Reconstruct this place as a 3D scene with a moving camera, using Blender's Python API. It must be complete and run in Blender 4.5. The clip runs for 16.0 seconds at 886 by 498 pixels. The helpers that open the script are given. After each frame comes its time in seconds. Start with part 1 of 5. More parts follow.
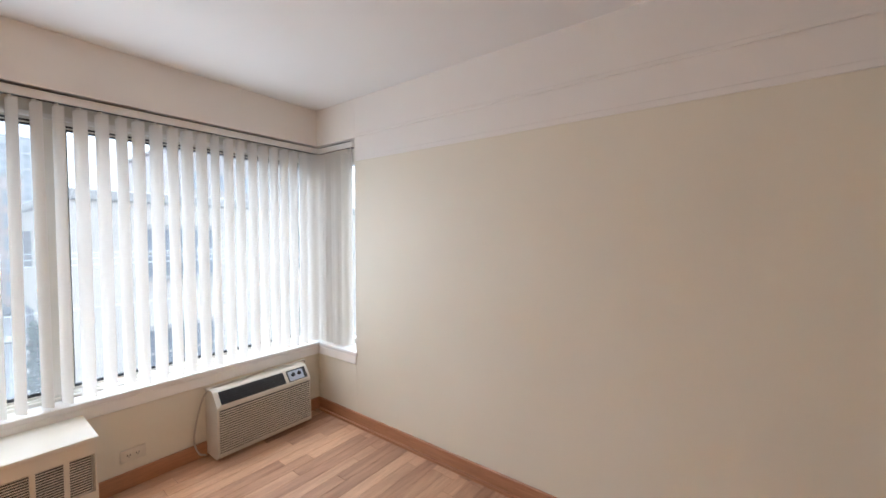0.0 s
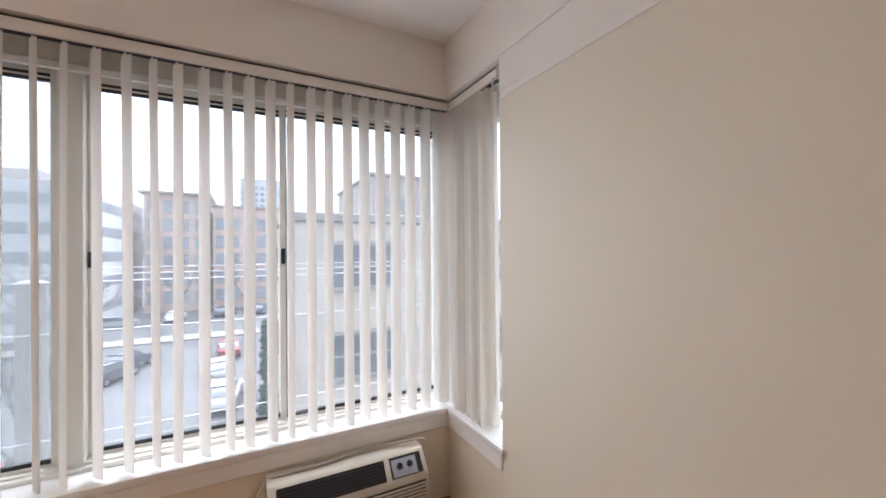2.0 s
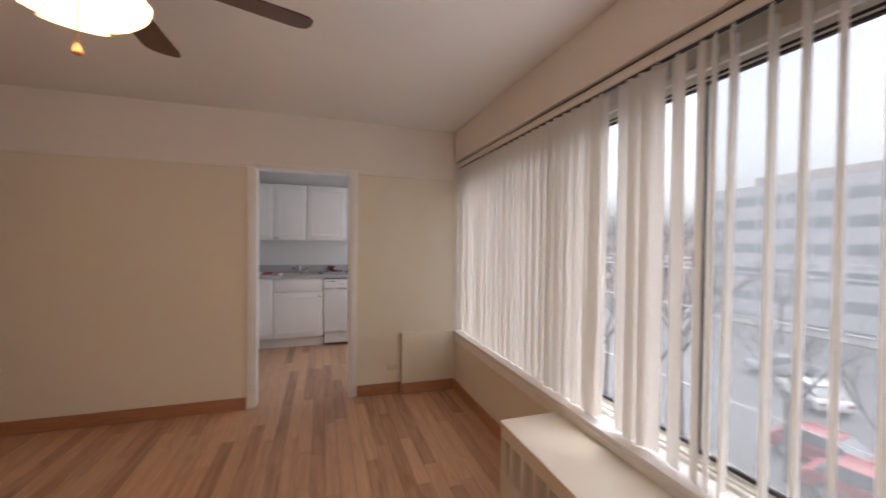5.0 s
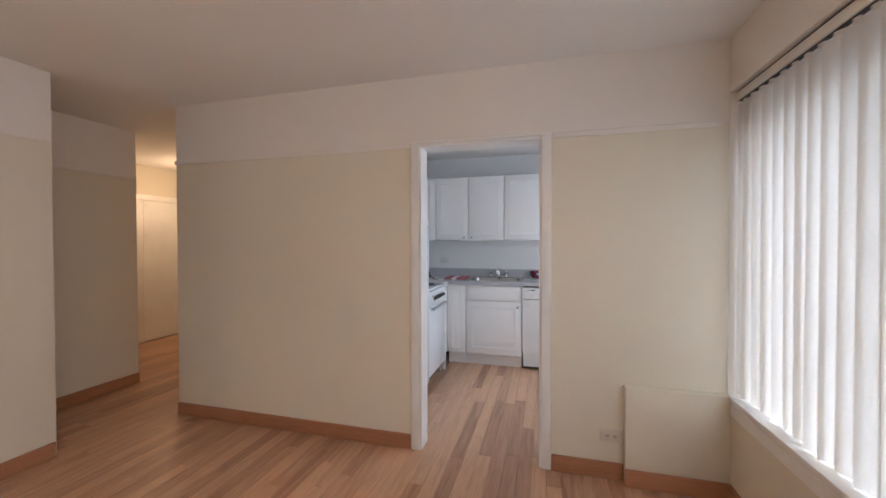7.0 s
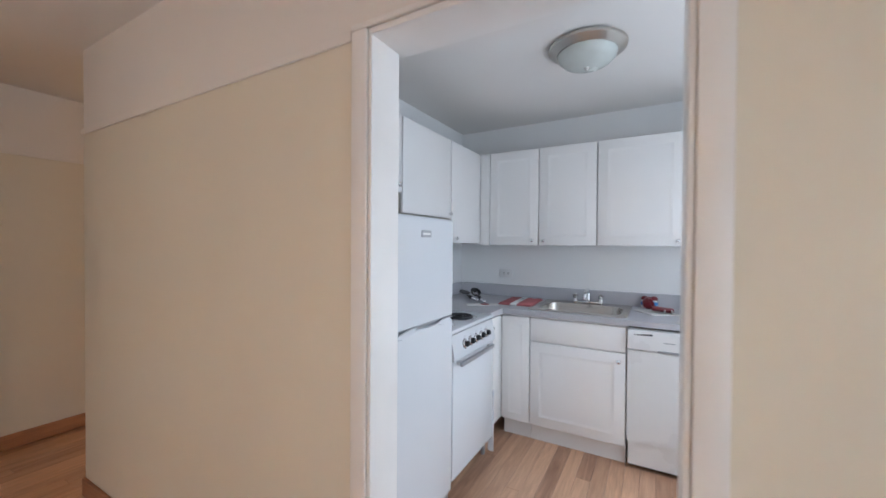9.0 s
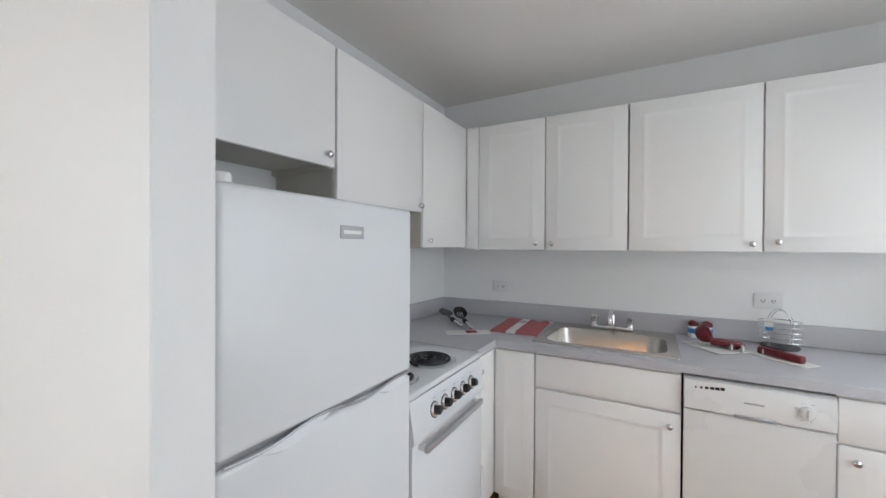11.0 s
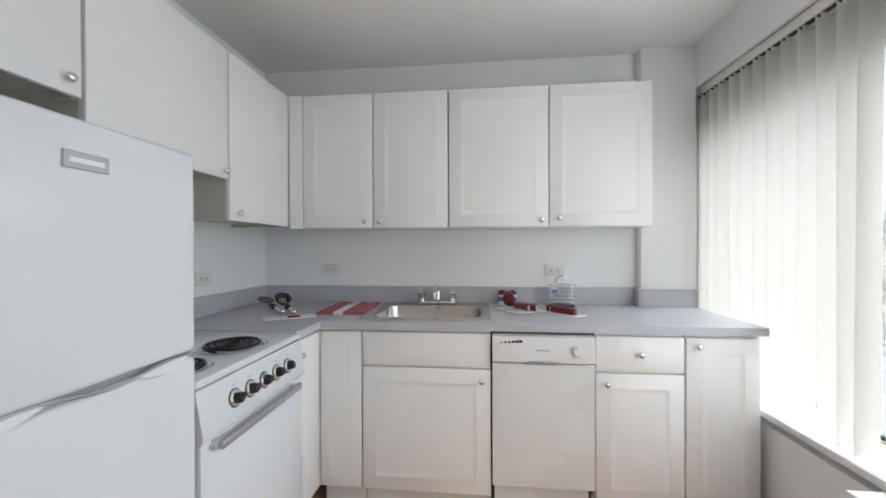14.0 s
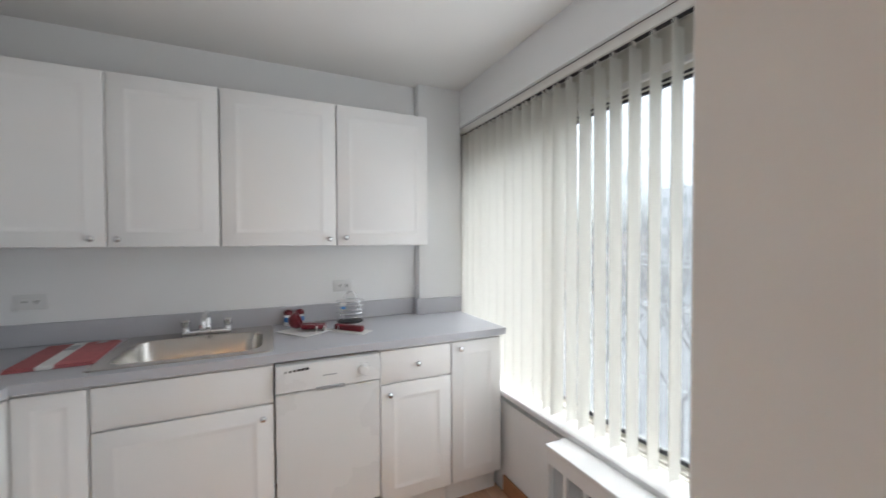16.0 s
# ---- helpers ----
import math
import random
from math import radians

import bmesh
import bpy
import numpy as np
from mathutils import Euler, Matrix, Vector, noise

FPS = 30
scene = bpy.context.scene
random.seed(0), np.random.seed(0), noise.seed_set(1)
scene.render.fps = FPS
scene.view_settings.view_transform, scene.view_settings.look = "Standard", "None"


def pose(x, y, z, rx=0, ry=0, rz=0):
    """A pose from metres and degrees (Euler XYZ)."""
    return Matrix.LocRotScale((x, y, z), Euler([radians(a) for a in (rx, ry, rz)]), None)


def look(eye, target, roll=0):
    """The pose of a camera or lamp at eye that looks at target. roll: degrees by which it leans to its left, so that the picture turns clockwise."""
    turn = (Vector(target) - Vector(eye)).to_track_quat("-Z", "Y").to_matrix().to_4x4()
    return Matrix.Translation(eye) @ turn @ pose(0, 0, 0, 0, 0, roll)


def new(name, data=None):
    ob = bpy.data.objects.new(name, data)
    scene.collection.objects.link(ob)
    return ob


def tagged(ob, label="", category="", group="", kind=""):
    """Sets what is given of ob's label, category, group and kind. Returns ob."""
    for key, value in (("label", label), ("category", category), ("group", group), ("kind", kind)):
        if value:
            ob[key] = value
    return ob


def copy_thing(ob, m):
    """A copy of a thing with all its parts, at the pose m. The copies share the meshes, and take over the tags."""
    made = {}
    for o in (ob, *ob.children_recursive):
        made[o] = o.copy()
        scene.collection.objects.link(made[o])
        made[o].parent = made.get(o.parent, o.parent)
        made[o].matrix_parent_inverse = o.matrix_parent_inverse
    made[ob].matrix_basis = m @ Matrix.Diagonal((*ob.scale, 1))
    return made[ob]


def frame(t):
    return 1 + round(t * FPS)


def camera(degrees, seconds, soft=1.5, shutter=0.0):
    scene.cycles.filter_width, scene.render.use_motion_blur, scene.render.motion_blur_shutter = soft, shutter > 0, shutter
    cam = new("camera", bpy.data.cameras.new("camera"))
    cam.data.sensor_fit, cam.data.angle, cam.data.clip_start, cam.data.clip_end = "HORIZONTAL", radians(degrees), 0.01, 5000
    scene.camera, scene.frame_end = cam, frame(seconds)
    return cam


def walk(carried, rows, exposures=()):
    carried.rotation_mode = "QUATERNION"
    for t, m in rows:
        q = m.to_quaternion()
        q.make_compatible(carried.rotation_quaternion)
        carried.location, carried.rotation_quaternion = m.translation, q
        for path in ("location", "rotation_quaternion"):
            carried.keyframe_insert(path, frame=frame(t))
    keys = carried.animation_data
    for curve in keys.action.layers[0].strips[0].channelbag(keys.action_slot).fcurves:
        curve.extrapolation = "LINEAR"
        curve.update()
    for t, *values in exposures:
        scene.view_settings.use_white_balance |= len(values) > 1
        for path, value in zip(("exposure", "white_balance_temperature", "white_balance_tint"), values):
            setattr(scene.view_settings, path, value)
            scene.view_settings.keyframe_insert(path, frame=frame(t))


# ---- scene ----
cam = camera(99.2, 16.0, 1.5, 0.4)
PATH = [
    (0, (2.728, -2.642, 1.409), (4.323, -1.438, 1.337), 0.0),
    (0.5, (2.933, -2.361, 1.332), (4.412, -1.014, 1.315), -0.2),
    (1, (3.223, -2.132, 1.32), (4.49, -0.585, 1.313), -0.4),
    (1.5, (3.417, -1.882, 1.34), (4.549, -0.233, 1.331), -0.2),
    (2, (3.637, -1.701, 1.335), (4.565, 0.07, 1.348), -0.5),
    (2.5, (3.693, -1.545, 1.312), (4.206, 0.387, 1.342), -0.2),
    (3, (3.613, -1.423, 1.34), (3.536, 0.575, 1.345), 0.9),
    (3.5, (3.529, -1.294, 1.352), (2.877, 0.596, 1.345), 0.6),
    (4, (3.42, -1.245, 1.36), (2.27, 0.392, 1.331), 0.7),
    (4.5, (3.38, -1.205, 1.369), (1.75, -0.046, 1.338), 0.6),
    (5, (3.365, -1.191, 1.367), (1.461, -0.578, 1.331), 0.7),
    (5.2, (3.319, -1.176, 1.352), (1.368, -0.736, 1.314), 0.7),
    (7.3, (2.062, -0.883, 1.337), (0.152, -1.476, 1.301), -0.0),
    (7.5, (1.9, -0.866, 1.348), (0.0, -1.491, 1.307), 0.1),
    (8, (1.509, -0.878, 1.359), (-0.363, -1.58, 1.318), 0.0),
    (8.5, (1.136, -0.899, 1.399), (-0.664, -1.771, 1.358), 0.2),
    (9, (0.81, -1.005, 1.376), (-0.927, -1.996, 1.349), 0.4),
    (9.2, (0.689, -1.054, 1.394), (-1.032, -2.073, 1.364), 0.5),
    (11.3, (0.014, -1.28, 1.388), (-1.75, -2.222, 1.383), 0.2),
    (11.5, (-0.004, -1.279, 1.389), (-1.793, -2.172, 1.384), 0.1),
    (12, (-0.009, -1.248, 1.401), (-1.825, -2.086, 1.399), 0.1),
    (12.5, (-0.003, -1.228, 1.404), (-1.857, -1.978, 1.4), 0.1),
    (13, (0.003, -1.234, 1.384), (-1.912, -1.811, 1.376), 0.0),
    (13.5, (0.0, -1.245, 1.329), (-1.968, -1.6, 1.32), -0.0),
    (14, (-0.028, -1.207, 1.264), (-2.018, -1.411, 1.255), -0.2),
    (14.5, (-0.055, -1.182, 1.252), (-2.053, -1.276, 1.238), -0.2),
    (15, (-0.059, -1.198, 1.29), (-2.056, -1.087, 1.283), -0.1),
    (15.5, (-0.033, -1.168, 1.348), (-1.980, -0.735, 1.334), -0.5),
    (16, (-0.015, -1.175, 1.391), (-1.832, -0.341, 1.351), -0.2),
]
walk(cam, [(t, look(eye, target, roll)) for t, eye, target, roll in PATH],
     [(0.0, 2.88, 5450, 8), (1.5, 2.56, 5650, 11), (2.5, 2.36, 5850, 13), (3.5, 2.29, 6000, 14), (4.5, 2.15, 6200, 15), (5.0, 2.18, 6300, 17), (7.5, 2.76, 5450, 9), (9.0, 2.92, 5400, 8), (11.3, 2.87, 5980, 7), (13.0, 2.91, 5960, 7), (14.5, 2.90, 5980, 7), (16.0, 2.68, 6020, 8)])

# ---- world and light ----
world = bpy.data.worlds.new("overcast_sky")
scene.world = world
world.use_nodes = True
wn, wl = world.node_tree.nodes, world.node_tree.links
sky = wn.new("ShaderNodeTexSky")
sky.sky_type, sky.sun_disc = "NISHITA", False
sky.sun_elevation, sky.sun_rotation = radians(72), radians(15)
sky.air_density, sky.dust_density, sky.ozone_density = 1.0, 6.0, 1.0
veil = wn.new("ShaderNodeHueSaturation")
veil.inputs["Saturation"].default_value = 0.25
wl.new(sky.outputs["Color"], veil.inputs["Color"])
wl.new(veil.outputs["Color"], wn["Background"].inputs["Color"])
wn["Background"].inputs["Strength"].default_value = 0.09

sun = new("sun", bpy.data.lights.new("sun", "SUN"))
sun.data.energy, sun.data.angle, sun.data.color = 0.64, radians(160), (1.0, 0.985, 0.96)
sun.matrix_world = look((3.2, 11.9, 38.0), (0, 0, 0))


def lamp_point(x, y, z, watts, colour, size):
    ob = new("bulb_light", bpy.data.lights.new("bulb_light", "POINT"))
    ob.data.energy, ob.data.color, ob.data.shadow_soft_size = watts, colour, size
    ob.location = (x, y, z)
    return ob


def window_light(x0, x1, z0, z1, y, watts):
    """An added area lamp just inside the blinds, standing in for a window's sky light."""
    ob = new("window_light", bpy.data.lights.new("window_light", "AREA"))
    ob.data.shape, ob.data.size, ob.data.size_y = "RECTANGLE", x1 - x0, z1 - z0
    ob.data.energy, ob.data.color = watts, (0.97, 0.985, 1.0)
    ob.matrix_world = pose((x0 + x1) / 2, y, (z0 + z1) / 2, -90, 0, 0)
    return ob


window_light(1.6, 4.1, 0.75, 2.06, -0.012, 2.1)
window_light(-1.50, -0.20, 0.70, 2.10, -0.012, 1.5)

WARM = (1.0, 0.47, 0.145)
FAN_X, FAN_Y = 2.01, -1.864
for a in (86, 206, 326):
    lamp_point(FAN_X + 0.125 * math.cos(radians(a)), FAN_Y + 0.125 * math.sin(radians(a)), 2.03, 0.90, WARM, 0.035)
# hall lamp: unseen and without a fitting, added to light the hall
lamp_point(-1.7, -5.5, 1.95, 2.4, (1.0, 0.62, 0.32), 0.08)


# ---- materials ----
def pbr(name, colour, rough=0.5, metal=0.0, var=0.05, scale=3.0, bump=0.02, grain=150.0, rand=0.0, fine=0.0, stretch=(1, 1, 1), coat=0.0):
    """Principled surface with broad and fine variation; rand varies it from object to object."""
    m = bpy.data.materials.new(name)
    m.use_nodes = True
    n, l = m.node_tree.nodes, m.node_tree.links
    b = n["Principled BSDF"]
    b.inputs["Roughness"].default_value, b.inputs["Metallic"].default_value = rough, metal
    b.inputs["Coat Weight"].default_value = coat
    tc = n.new("ShaderNodeTexCoord")
    mp = n.new("ShaderNodeMapping")
    mp.inputs["Scale"].default_value = stretch
    l.new(tc.outputs["Object"], mp.inputs["Vector"])
    big = n.new("ShaderNodeTexNoise")
    big.inputs["Scale"].default_value, big.inputs["Detail"].default_value = scale, 4
    l.new(mp.outputs["Vector"], big.inputs["Vector"])
    small = n.new("ShaderNodeTexNoise")
    small.inputs["Scale"].default_value, small.inputs["Detail"].default_value = grain, 3
    l.new(mp.outputs["Vector"], small.inputs["Vector"])
    mr = n.new("ShaderNodeMapRange")
    mr.inputs["From Min"].default_value, mr.inputs["From Max"].default_value = 0.3, 0.7
    mr.inputs["To Min"].default_value, mr.inputs["To Max"].default_value = 1 - var, 1 + var
    l.new(big.outputs["Fac"], mr.inputs["Value"])
    value = mr.outputs["Result"]

    def times(a, socket, lo, hi):
        r = n.new("ShaderNodeMapRange")
        r.inputs["To Min"].default_value, r.inputs["To Max"].default_value = lo, hi
        l.new(socket, r.inputs["Value"])
        k = n.new("ShaderNodeMath")
        k.operation = "MULTIPLY"
        l.new(a, k.inputs[0])
        l.new(r.outputs["Result"], k.inputs[1])
        return k.outputs["Value"]
    if fine:
        value = times(value, small.outputs["Fac"], 1 - fine, 1 + fine)
    if rand:
        value = times(value, n.new("ShaderNodeObjectInfo").outputs["Random"], 1 - rand, 1 + rand)
    hsv = n.new("ShaderNodeHueSaturation")
    hsv.inputs["Color"].default_value = (*colour, 1)
    l.new(value, hsv.inputs["Value"])
    l.new(hsv.outputs["Color"], b.inputs["Base Color"])
    rr = n.new("ShaderNodeMapRange")
    rr.inputs["To Min"].default_value, rr.inputs["To Max"].default_value = max(rough - 0.07, 0.02), min(rough + 0.07, 1)
    l.new(big.outputs["Fac"], rr.inputs["Value"])
    l.new(rr.outputs["Result"], b.inputs["Roughness"])
    if bump:
        bp = n.new("ShaderNodeBump")
        bp.inputs["Strength"].default_value, bp.inputs["Distance"].default_value = bump, 0.01
        l.new(small.outputs["Fac"], bp.inputs["Height"])
        l.new(bp.outputs["Normal"], b.inputs["Normal"])
    return m


def oak(name, island, dark, light, rough=0.32, along="x"):
    """Finished oak: tone by piece, long grain along x, darker cathedral figure and a few mineral streaks."""
    m = bpy.data.materials.new(name)
    m.use_nodes = True
    n, l = m.node_tree.nodes, m.node_tree.links
    b = n["Principled BSDF"]
    tc = n.new("ShaderNodeTexCoord")
    geo = n.new("ShaderNodeNewGeometry")
    tone = geo.outputs["Random Per Island"] if island else n.new("ShaderNodeObjectInfo").outputs["Random"]
    shift = n.new("ShaderNodeVectorMath")
    shift.operation = "MULTIPLY_ADD"
    one = n.new("ShaderNodeCombineXYZ")
    for i in range(3):
        l.new(tone, one.inputs[i])
    shift.inputs[1].default_value = (37.0, 61.0, 23.0)
    l.new(one.outputs["Vector"], shift.inputs[0])
    l.new(geo.outputs["Position"], shift.inputs[2])
    mp = n.new("ShaderNodeMapping")
    mp.inputs["Scale"].default_value = (1.5, 17.0, 17.0) if along == "x" else (17.0, 1.5, 17.0)
    l.new(shift.outputs["Vector"], mp.inputs["Vector"])
    figure = n.new("ShaderNodeTexNoise")
    figure.inputs["Scale"].default_value, figure.inputs["Detail"].default_value, figure.inputs["Distortion"].default_value = 1.3, 6, 1.2
    l.new(mp.outputs["Vector"], figure.inputs["Vector"])
    mp2 = n.new("ShaderNodeMapping")
    mp2.inputs["Scale"].default_value = (8.0, 320.0, 320.0) if along == "x" else (320.0, 8.0, 320.0)
    l.new(shift.outputs["Vector"], mp2.inputs["Vector"])
    pore = n.new("ShaderNodeTexNoise")
    pore.inputs["Scale"].default_value, pore.inputs["Detail"].default_value = 1.0, 3
    l.new(mp2.outputs["Vector"], pore.inputs["Vector"])
    mix = n.new("ShaderNodeMath")
    mix.operation = "MULTIPLY_ADD"
    mix.inputs[1].default_value = 0.72
    l.new(figure.outputs["Fac"], mix.inputs[0])
    half = n.new("ShaderNodeMath")
    half.operation = "MULTIPLY"
    half.inputs[1].default_value = 0.44
    l.new(tone, half.inputs[0])
    l.new(half.outputs["Value"], mix.inputs[2])
    ramp = n.new("ShaderNodeValToRGB")
    e = ramp.color_ramp.elements
    e[0].position, e[0].color = 0.10, (*dark, 1)
    e[1].position, e[1].color = 0.81, (*light, 1)
    mid = e.new(0.42)
    mid.color = (*[0.42 * a + 0.58 * c for a, c in zip(dark, light)], 1)
    l.new(mix.outputs["Value"], ramp.inputs["Fac"])
    pr = n.new("ShaderNodeMapRange")
    pr.inputs["From Min"].default_value, pr.inputs["From Max"].default_value = 0.35, 0.6
    pr.inputs["To Min"].default_value, pr.inputs["To Max"].default_value = 0.84, 1.04
    l.new(pore.outputs["Fac"], pr.inputs["Value"])
    hsv = n.new("ShaderNodeHueSaturation")
    l.new(ramp.outputs["Color"], hsv.inputs["Color"])
    l.new(pr.outputs["Result"], hsv.inputs["Value"])
    l.new(hsv.outputs["Color"], b.inputs["Base Color"])
    b.inputs["Roughness"].default_value = rough
    bp = n.new("ShaderNodeBump")
    bp.inputs["Strength"].default_value, bp.inputs["Distance"].default_value = 0.05, 0.005
    l.new(pore.outputs["Fac"], bp.inputs["Height"])
    l.new(bp.outputs["Normal"], b.inputs["Normal"])
    return m


def pane_glass(name="window_glass", film=0.035, tint=(0.97, 0.985, 0.98)):
    """Clear pane with a mirror gloss; film: the share of its face veiled pale, for outdoor haze on glass, for threads
    on a screen.
    """
    m = bpy.data.materials.new(name)
    m.use_nodes = True
    n, l = m.node_tree.nodes, m.node_tree.links
    n.remove(n["Principled BSDF"])
    clear, gloss, fres, mix = (n.new("ShaderNode" + k) for k in ("BsdfTransparent", "BsdfGlossy", "LayerWeight", "MixShader"))
    clear.inputs["Color"].default_value = (*tint, 1)
    gloss.inputs["Roughness"].default_value = 0.0
    fres.inputs["Blend"].default_value = 0.5
    power, share = n.new("ShaderNodeMath"), n.new("ShaderNodeMath")
    power.operation, share.operation = "POWER", "MULTIPLY_ADD"
    power.inputs[1].default_value = 5.0
    share.inputs[1].default_value, share.inputs[2].default_value = 0.85, 0.035
    l.new(fres.outputs["Facing"], power.inputs[0])
    l.new(power.outputs["Value"], share.inputs[0])
    l.new(share.outputs["Value"], mix.inputs["Fac"])
    l.new(clear.outputs["BSDF"], mix.inputs[1])
    l.new(gloss.outputs["BSDF"], mix.inputs[2])
    # pale translucent veil; on the glass it stands in for haze outside
    pale_film, veil, tc, blot, mr = (n.new("ShaderNode" + k) for k in ("BsdfTranslucent", "MixShader", "TexCoord", "TexNoise", "MapRange"))
    pale_film.inputs["Color"].default_value = (0.84, 0.88, 0.92, 1)
    blot.inputs["Scale"].default_value, blot.inputs["Detail"].default_value = 2.2, 4
    l.new(tc.outputs["Object"], blot.inputs["Vector"])
    mr.inputs["From Min"].default_value, mr.inputs["From Max"].default_value = 0.3, 0.7
    mr.inputs["To Min"].default_value, mr.inputs["To Max"].default_value = film * 0.8, film * 1.2
    l.new(blot.outputs["Fac"], mr.inputs["Value"])
    l.new(mr.outputs["Result"], veil.inputs["Fac"])
    l.new(mix.outputs["Shader"], veil.inputs[1])
    l.new(pale_film.outputs["BSDF"], veil.inputs[2])
    l.new(veil.outputs["Shader"], n["Material Output"].inputs["Surface"])
    return m


def slat_cloth(name, colour, through_share):
    m = bpy.data.materials.new(name)
    m.use_nodes = True
    n, l = m.node_tree.nodes, m.node_tree.links
    n.remove(n["Principled BSDF"])
    tc, weave = n.new("ShaderNodeTexCoord"), n.new("ShaderNodeTexNoise")
    mp = n.new("ShaderNodeMapping")
    mp.inputs["Scale"].default_value = (500, 500, 120)
    l.new(tc.outputs["Object"], mp.inputs["Vector"])
    l.new(mp.outputs["Vector"], weave.inputs["Vector"])
    weave.inputs["Scale"].default_value = 1.0
    hsv, mr = n.new("ShaderNodeHueSaturation"), n.new("ShaderNodeMapRange")
    mr.inputs["To Min"].default_value, mr.inputs["To Max"].default_value = 0.9, 1.06
    l.new(weave.outputs["Fac"], mr.inputs["Value"])
    l.new(mr.outputs["Result"], hsv.inputs["Value"])
    hsv.inputs["Color"].default_value = (*colour, 1)
    d, t, mix = n.new("ShaderNodeBsdfDiffuse"), n.new("ShaderNodeBsdfTranslucent"), n.new("ShaderNodeMixShader")
    l.new(hsv.outputs["Color"], d.inputs["Color"])
    l.new(hsv.outputs["Color"], t.inputs["Color"])
    mix.inputs["Fac"].default_value = through_share
    l.new(d.outputs["BSDF"], mix.inputs[1])
    l.new(t.outputs["BSDF"], mix.inputs[2])
    l.new(mix.outputs["Shader"], n["Material Output"].inputs["Surface"])
    return m


def glow(name, colour, strength):
    m = bpy.data.materials.new(name)
    m.use_nodes = True
    b = m.node_tree.nodes["Principled BSDF"]
    b.inputs["Base Color"].default_value = (0.9, 0.85, 0.75, 1)
    b.inputs["Emission Color"].default_value, b.inputs["Emission Strength"].default_value = (*colour, 1), strength
    return m


CREAM = pbr("cream_wall_paint", (0.785, 0.729, 0.605), 0.55, var=0.02, scale=1.2, bump=0.06, grain=260)
BAND = pbr("off_white_band_paint", (0.84, 0.80, 0.75), 0.6, var=0.02, scale=1.2, bump=0.05, grain=260)
CEIL = pbr("ceiling_paint", (0.86, 0.84, 0.81), 0.75, var=0.025, scale=0.9, bump=0.08, grain=180)
KWALL = pbr("kitchen_wall_paint", (0.885, 0.885, 0.88), 0.5, var=0.02, scale=1.2, bump=0.05, grain=260)
TRIM = pbr("white_gloss_trim", (0.88, 0.865, 0.84), 0.3, var=0.03, scale=5, bump=0.03, grain=120)
SILLM = pbr("white_sill_paint", (0.84, 0.83, 0.82), 0.35, var=0.03, scale=5, bump=0.03, grain=120)
FRAME = pbr("beige_aluminium", (0.78, 0.755, 0.69), 0.4, 0.0, var=0.04, scale=6)
GASKET = pbr("black_gasket", (0.03, 0.03, 0.035), 0.55, var=0.1, scale=20)
BLACK = pbr("black_plastic", (0.015, 0.015, 0.017), 0.4, var=0.1, scale=20)
GLASS = pane_glass()
SCREEN = pane_glass("insect_screen", 0.045, (0.80, 0.805, 0.80))
SLAT = slat_cloth("blind_cloth", (0.93, 0.91, 0.88), 0.63)
KSLAT = slat_cloth("cream_blind_cloth", (0.89, 0.875, 0.835), 0.54)
RAILM = pbr("blind_rail", (0.80, 0.77, 0.72), 0.35, var=0.03, scale=8)
OAK_P = oak("oak_strip", False, (0.165, 0.064, 0.035), (0.66, 0.405, 0.252))
OAK_I = oak("oak_strip_joined", True, (0.165, 0.064, 0.035), (0.66, 0.405, 0.252))
SUBF = pbr("floor_joint", (0.10, 0.05, 0.03), 0.7)
BASEX = oak("oak_baseboard", False, (0.30, 0.125, 0.060), (0.48, 0.235, 0.120), 0.35, "x")
BASEY = oak("oak_baseboard_long", False, (0.30, 0.125, 0.060), (0.48, 0.235, 0.120), 0.35, "y")
CAB = pbr("white_thermofoil", (0.89, 0.88, 0.865), 0.33, var=0.02, scale=2, bump=0.015, grain=90)
CABIN = pbr("beige_cabinet_body", (0.55, 0.52, 0.46), 0.5, var=0.05)
ENAMEL = pbr("white_enamel", (0.73, 0.75, 0.775), 0.18, var=0.012, scale=2, bump=0.006, grain=60)
DWHITE = pbr("dishwasher_white", (0.81, 0.81, 0.80), 0.28, var=0.015, scale=2, bump=0.01)
LAMI = pbr("grey_laminate", (0.51, 0.51, 0.54), 0.38, var=0.03, scale=5, bump=0.01, grain=300, fine=0.05)
CHROME = pbr("chrome", (0.75, 0.75, 0.76), 0.1, 1.0, var=0.03, bump=0.0)
STEEL = pbr("satin_steel", (0.56, 0.535, 0.50), 0.24, 1.0, var=0.0, scale=3, bump=0.0)
NICKEL = pbr("brushed_nickel", (0.52, 0.50, 0.46), 0.33, 1.0, var=0.05, scale=10)
GREYM = pbr("grey_metal", (0.45, 0.46, 0.48), 0.38, 0.8, var=0.05, scale=10)
COIL = pbr("burner_coil", (0.03, 0.03, 0.033), 0.35, 0.5, var=0.2, scale=30)
ACB = pbr("aged_beige_plastic", (0.62, 0.57, 0.48), 0.45, var=0.04, scale=6, bump=0.03, grain=120)
RADM = pbr("cream_radiator_enamel", (0.78, 0.73, 0.63), 0.35, var=0.03, scale=4, bump=0.02)
# near-black; the shade in grilles, slots and toe space is put into it
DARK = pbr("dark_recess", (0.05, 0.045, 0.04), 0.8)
CORD = pbr("beige_cord", (0.50, 0.44, 0.36), 0.5)
OUTLET = pbr("ivory_plastic", (0.72, 0.67, 0.57), 0.35, var=0.02)
WOUT = pbr("white_plastic", (0.80, 0.80, 0.79), 0.35, var=0.02)
RED = pbr("red_plastic", (0.15, 0.010, 0.018), 0.3, var=0.1, scale=20)
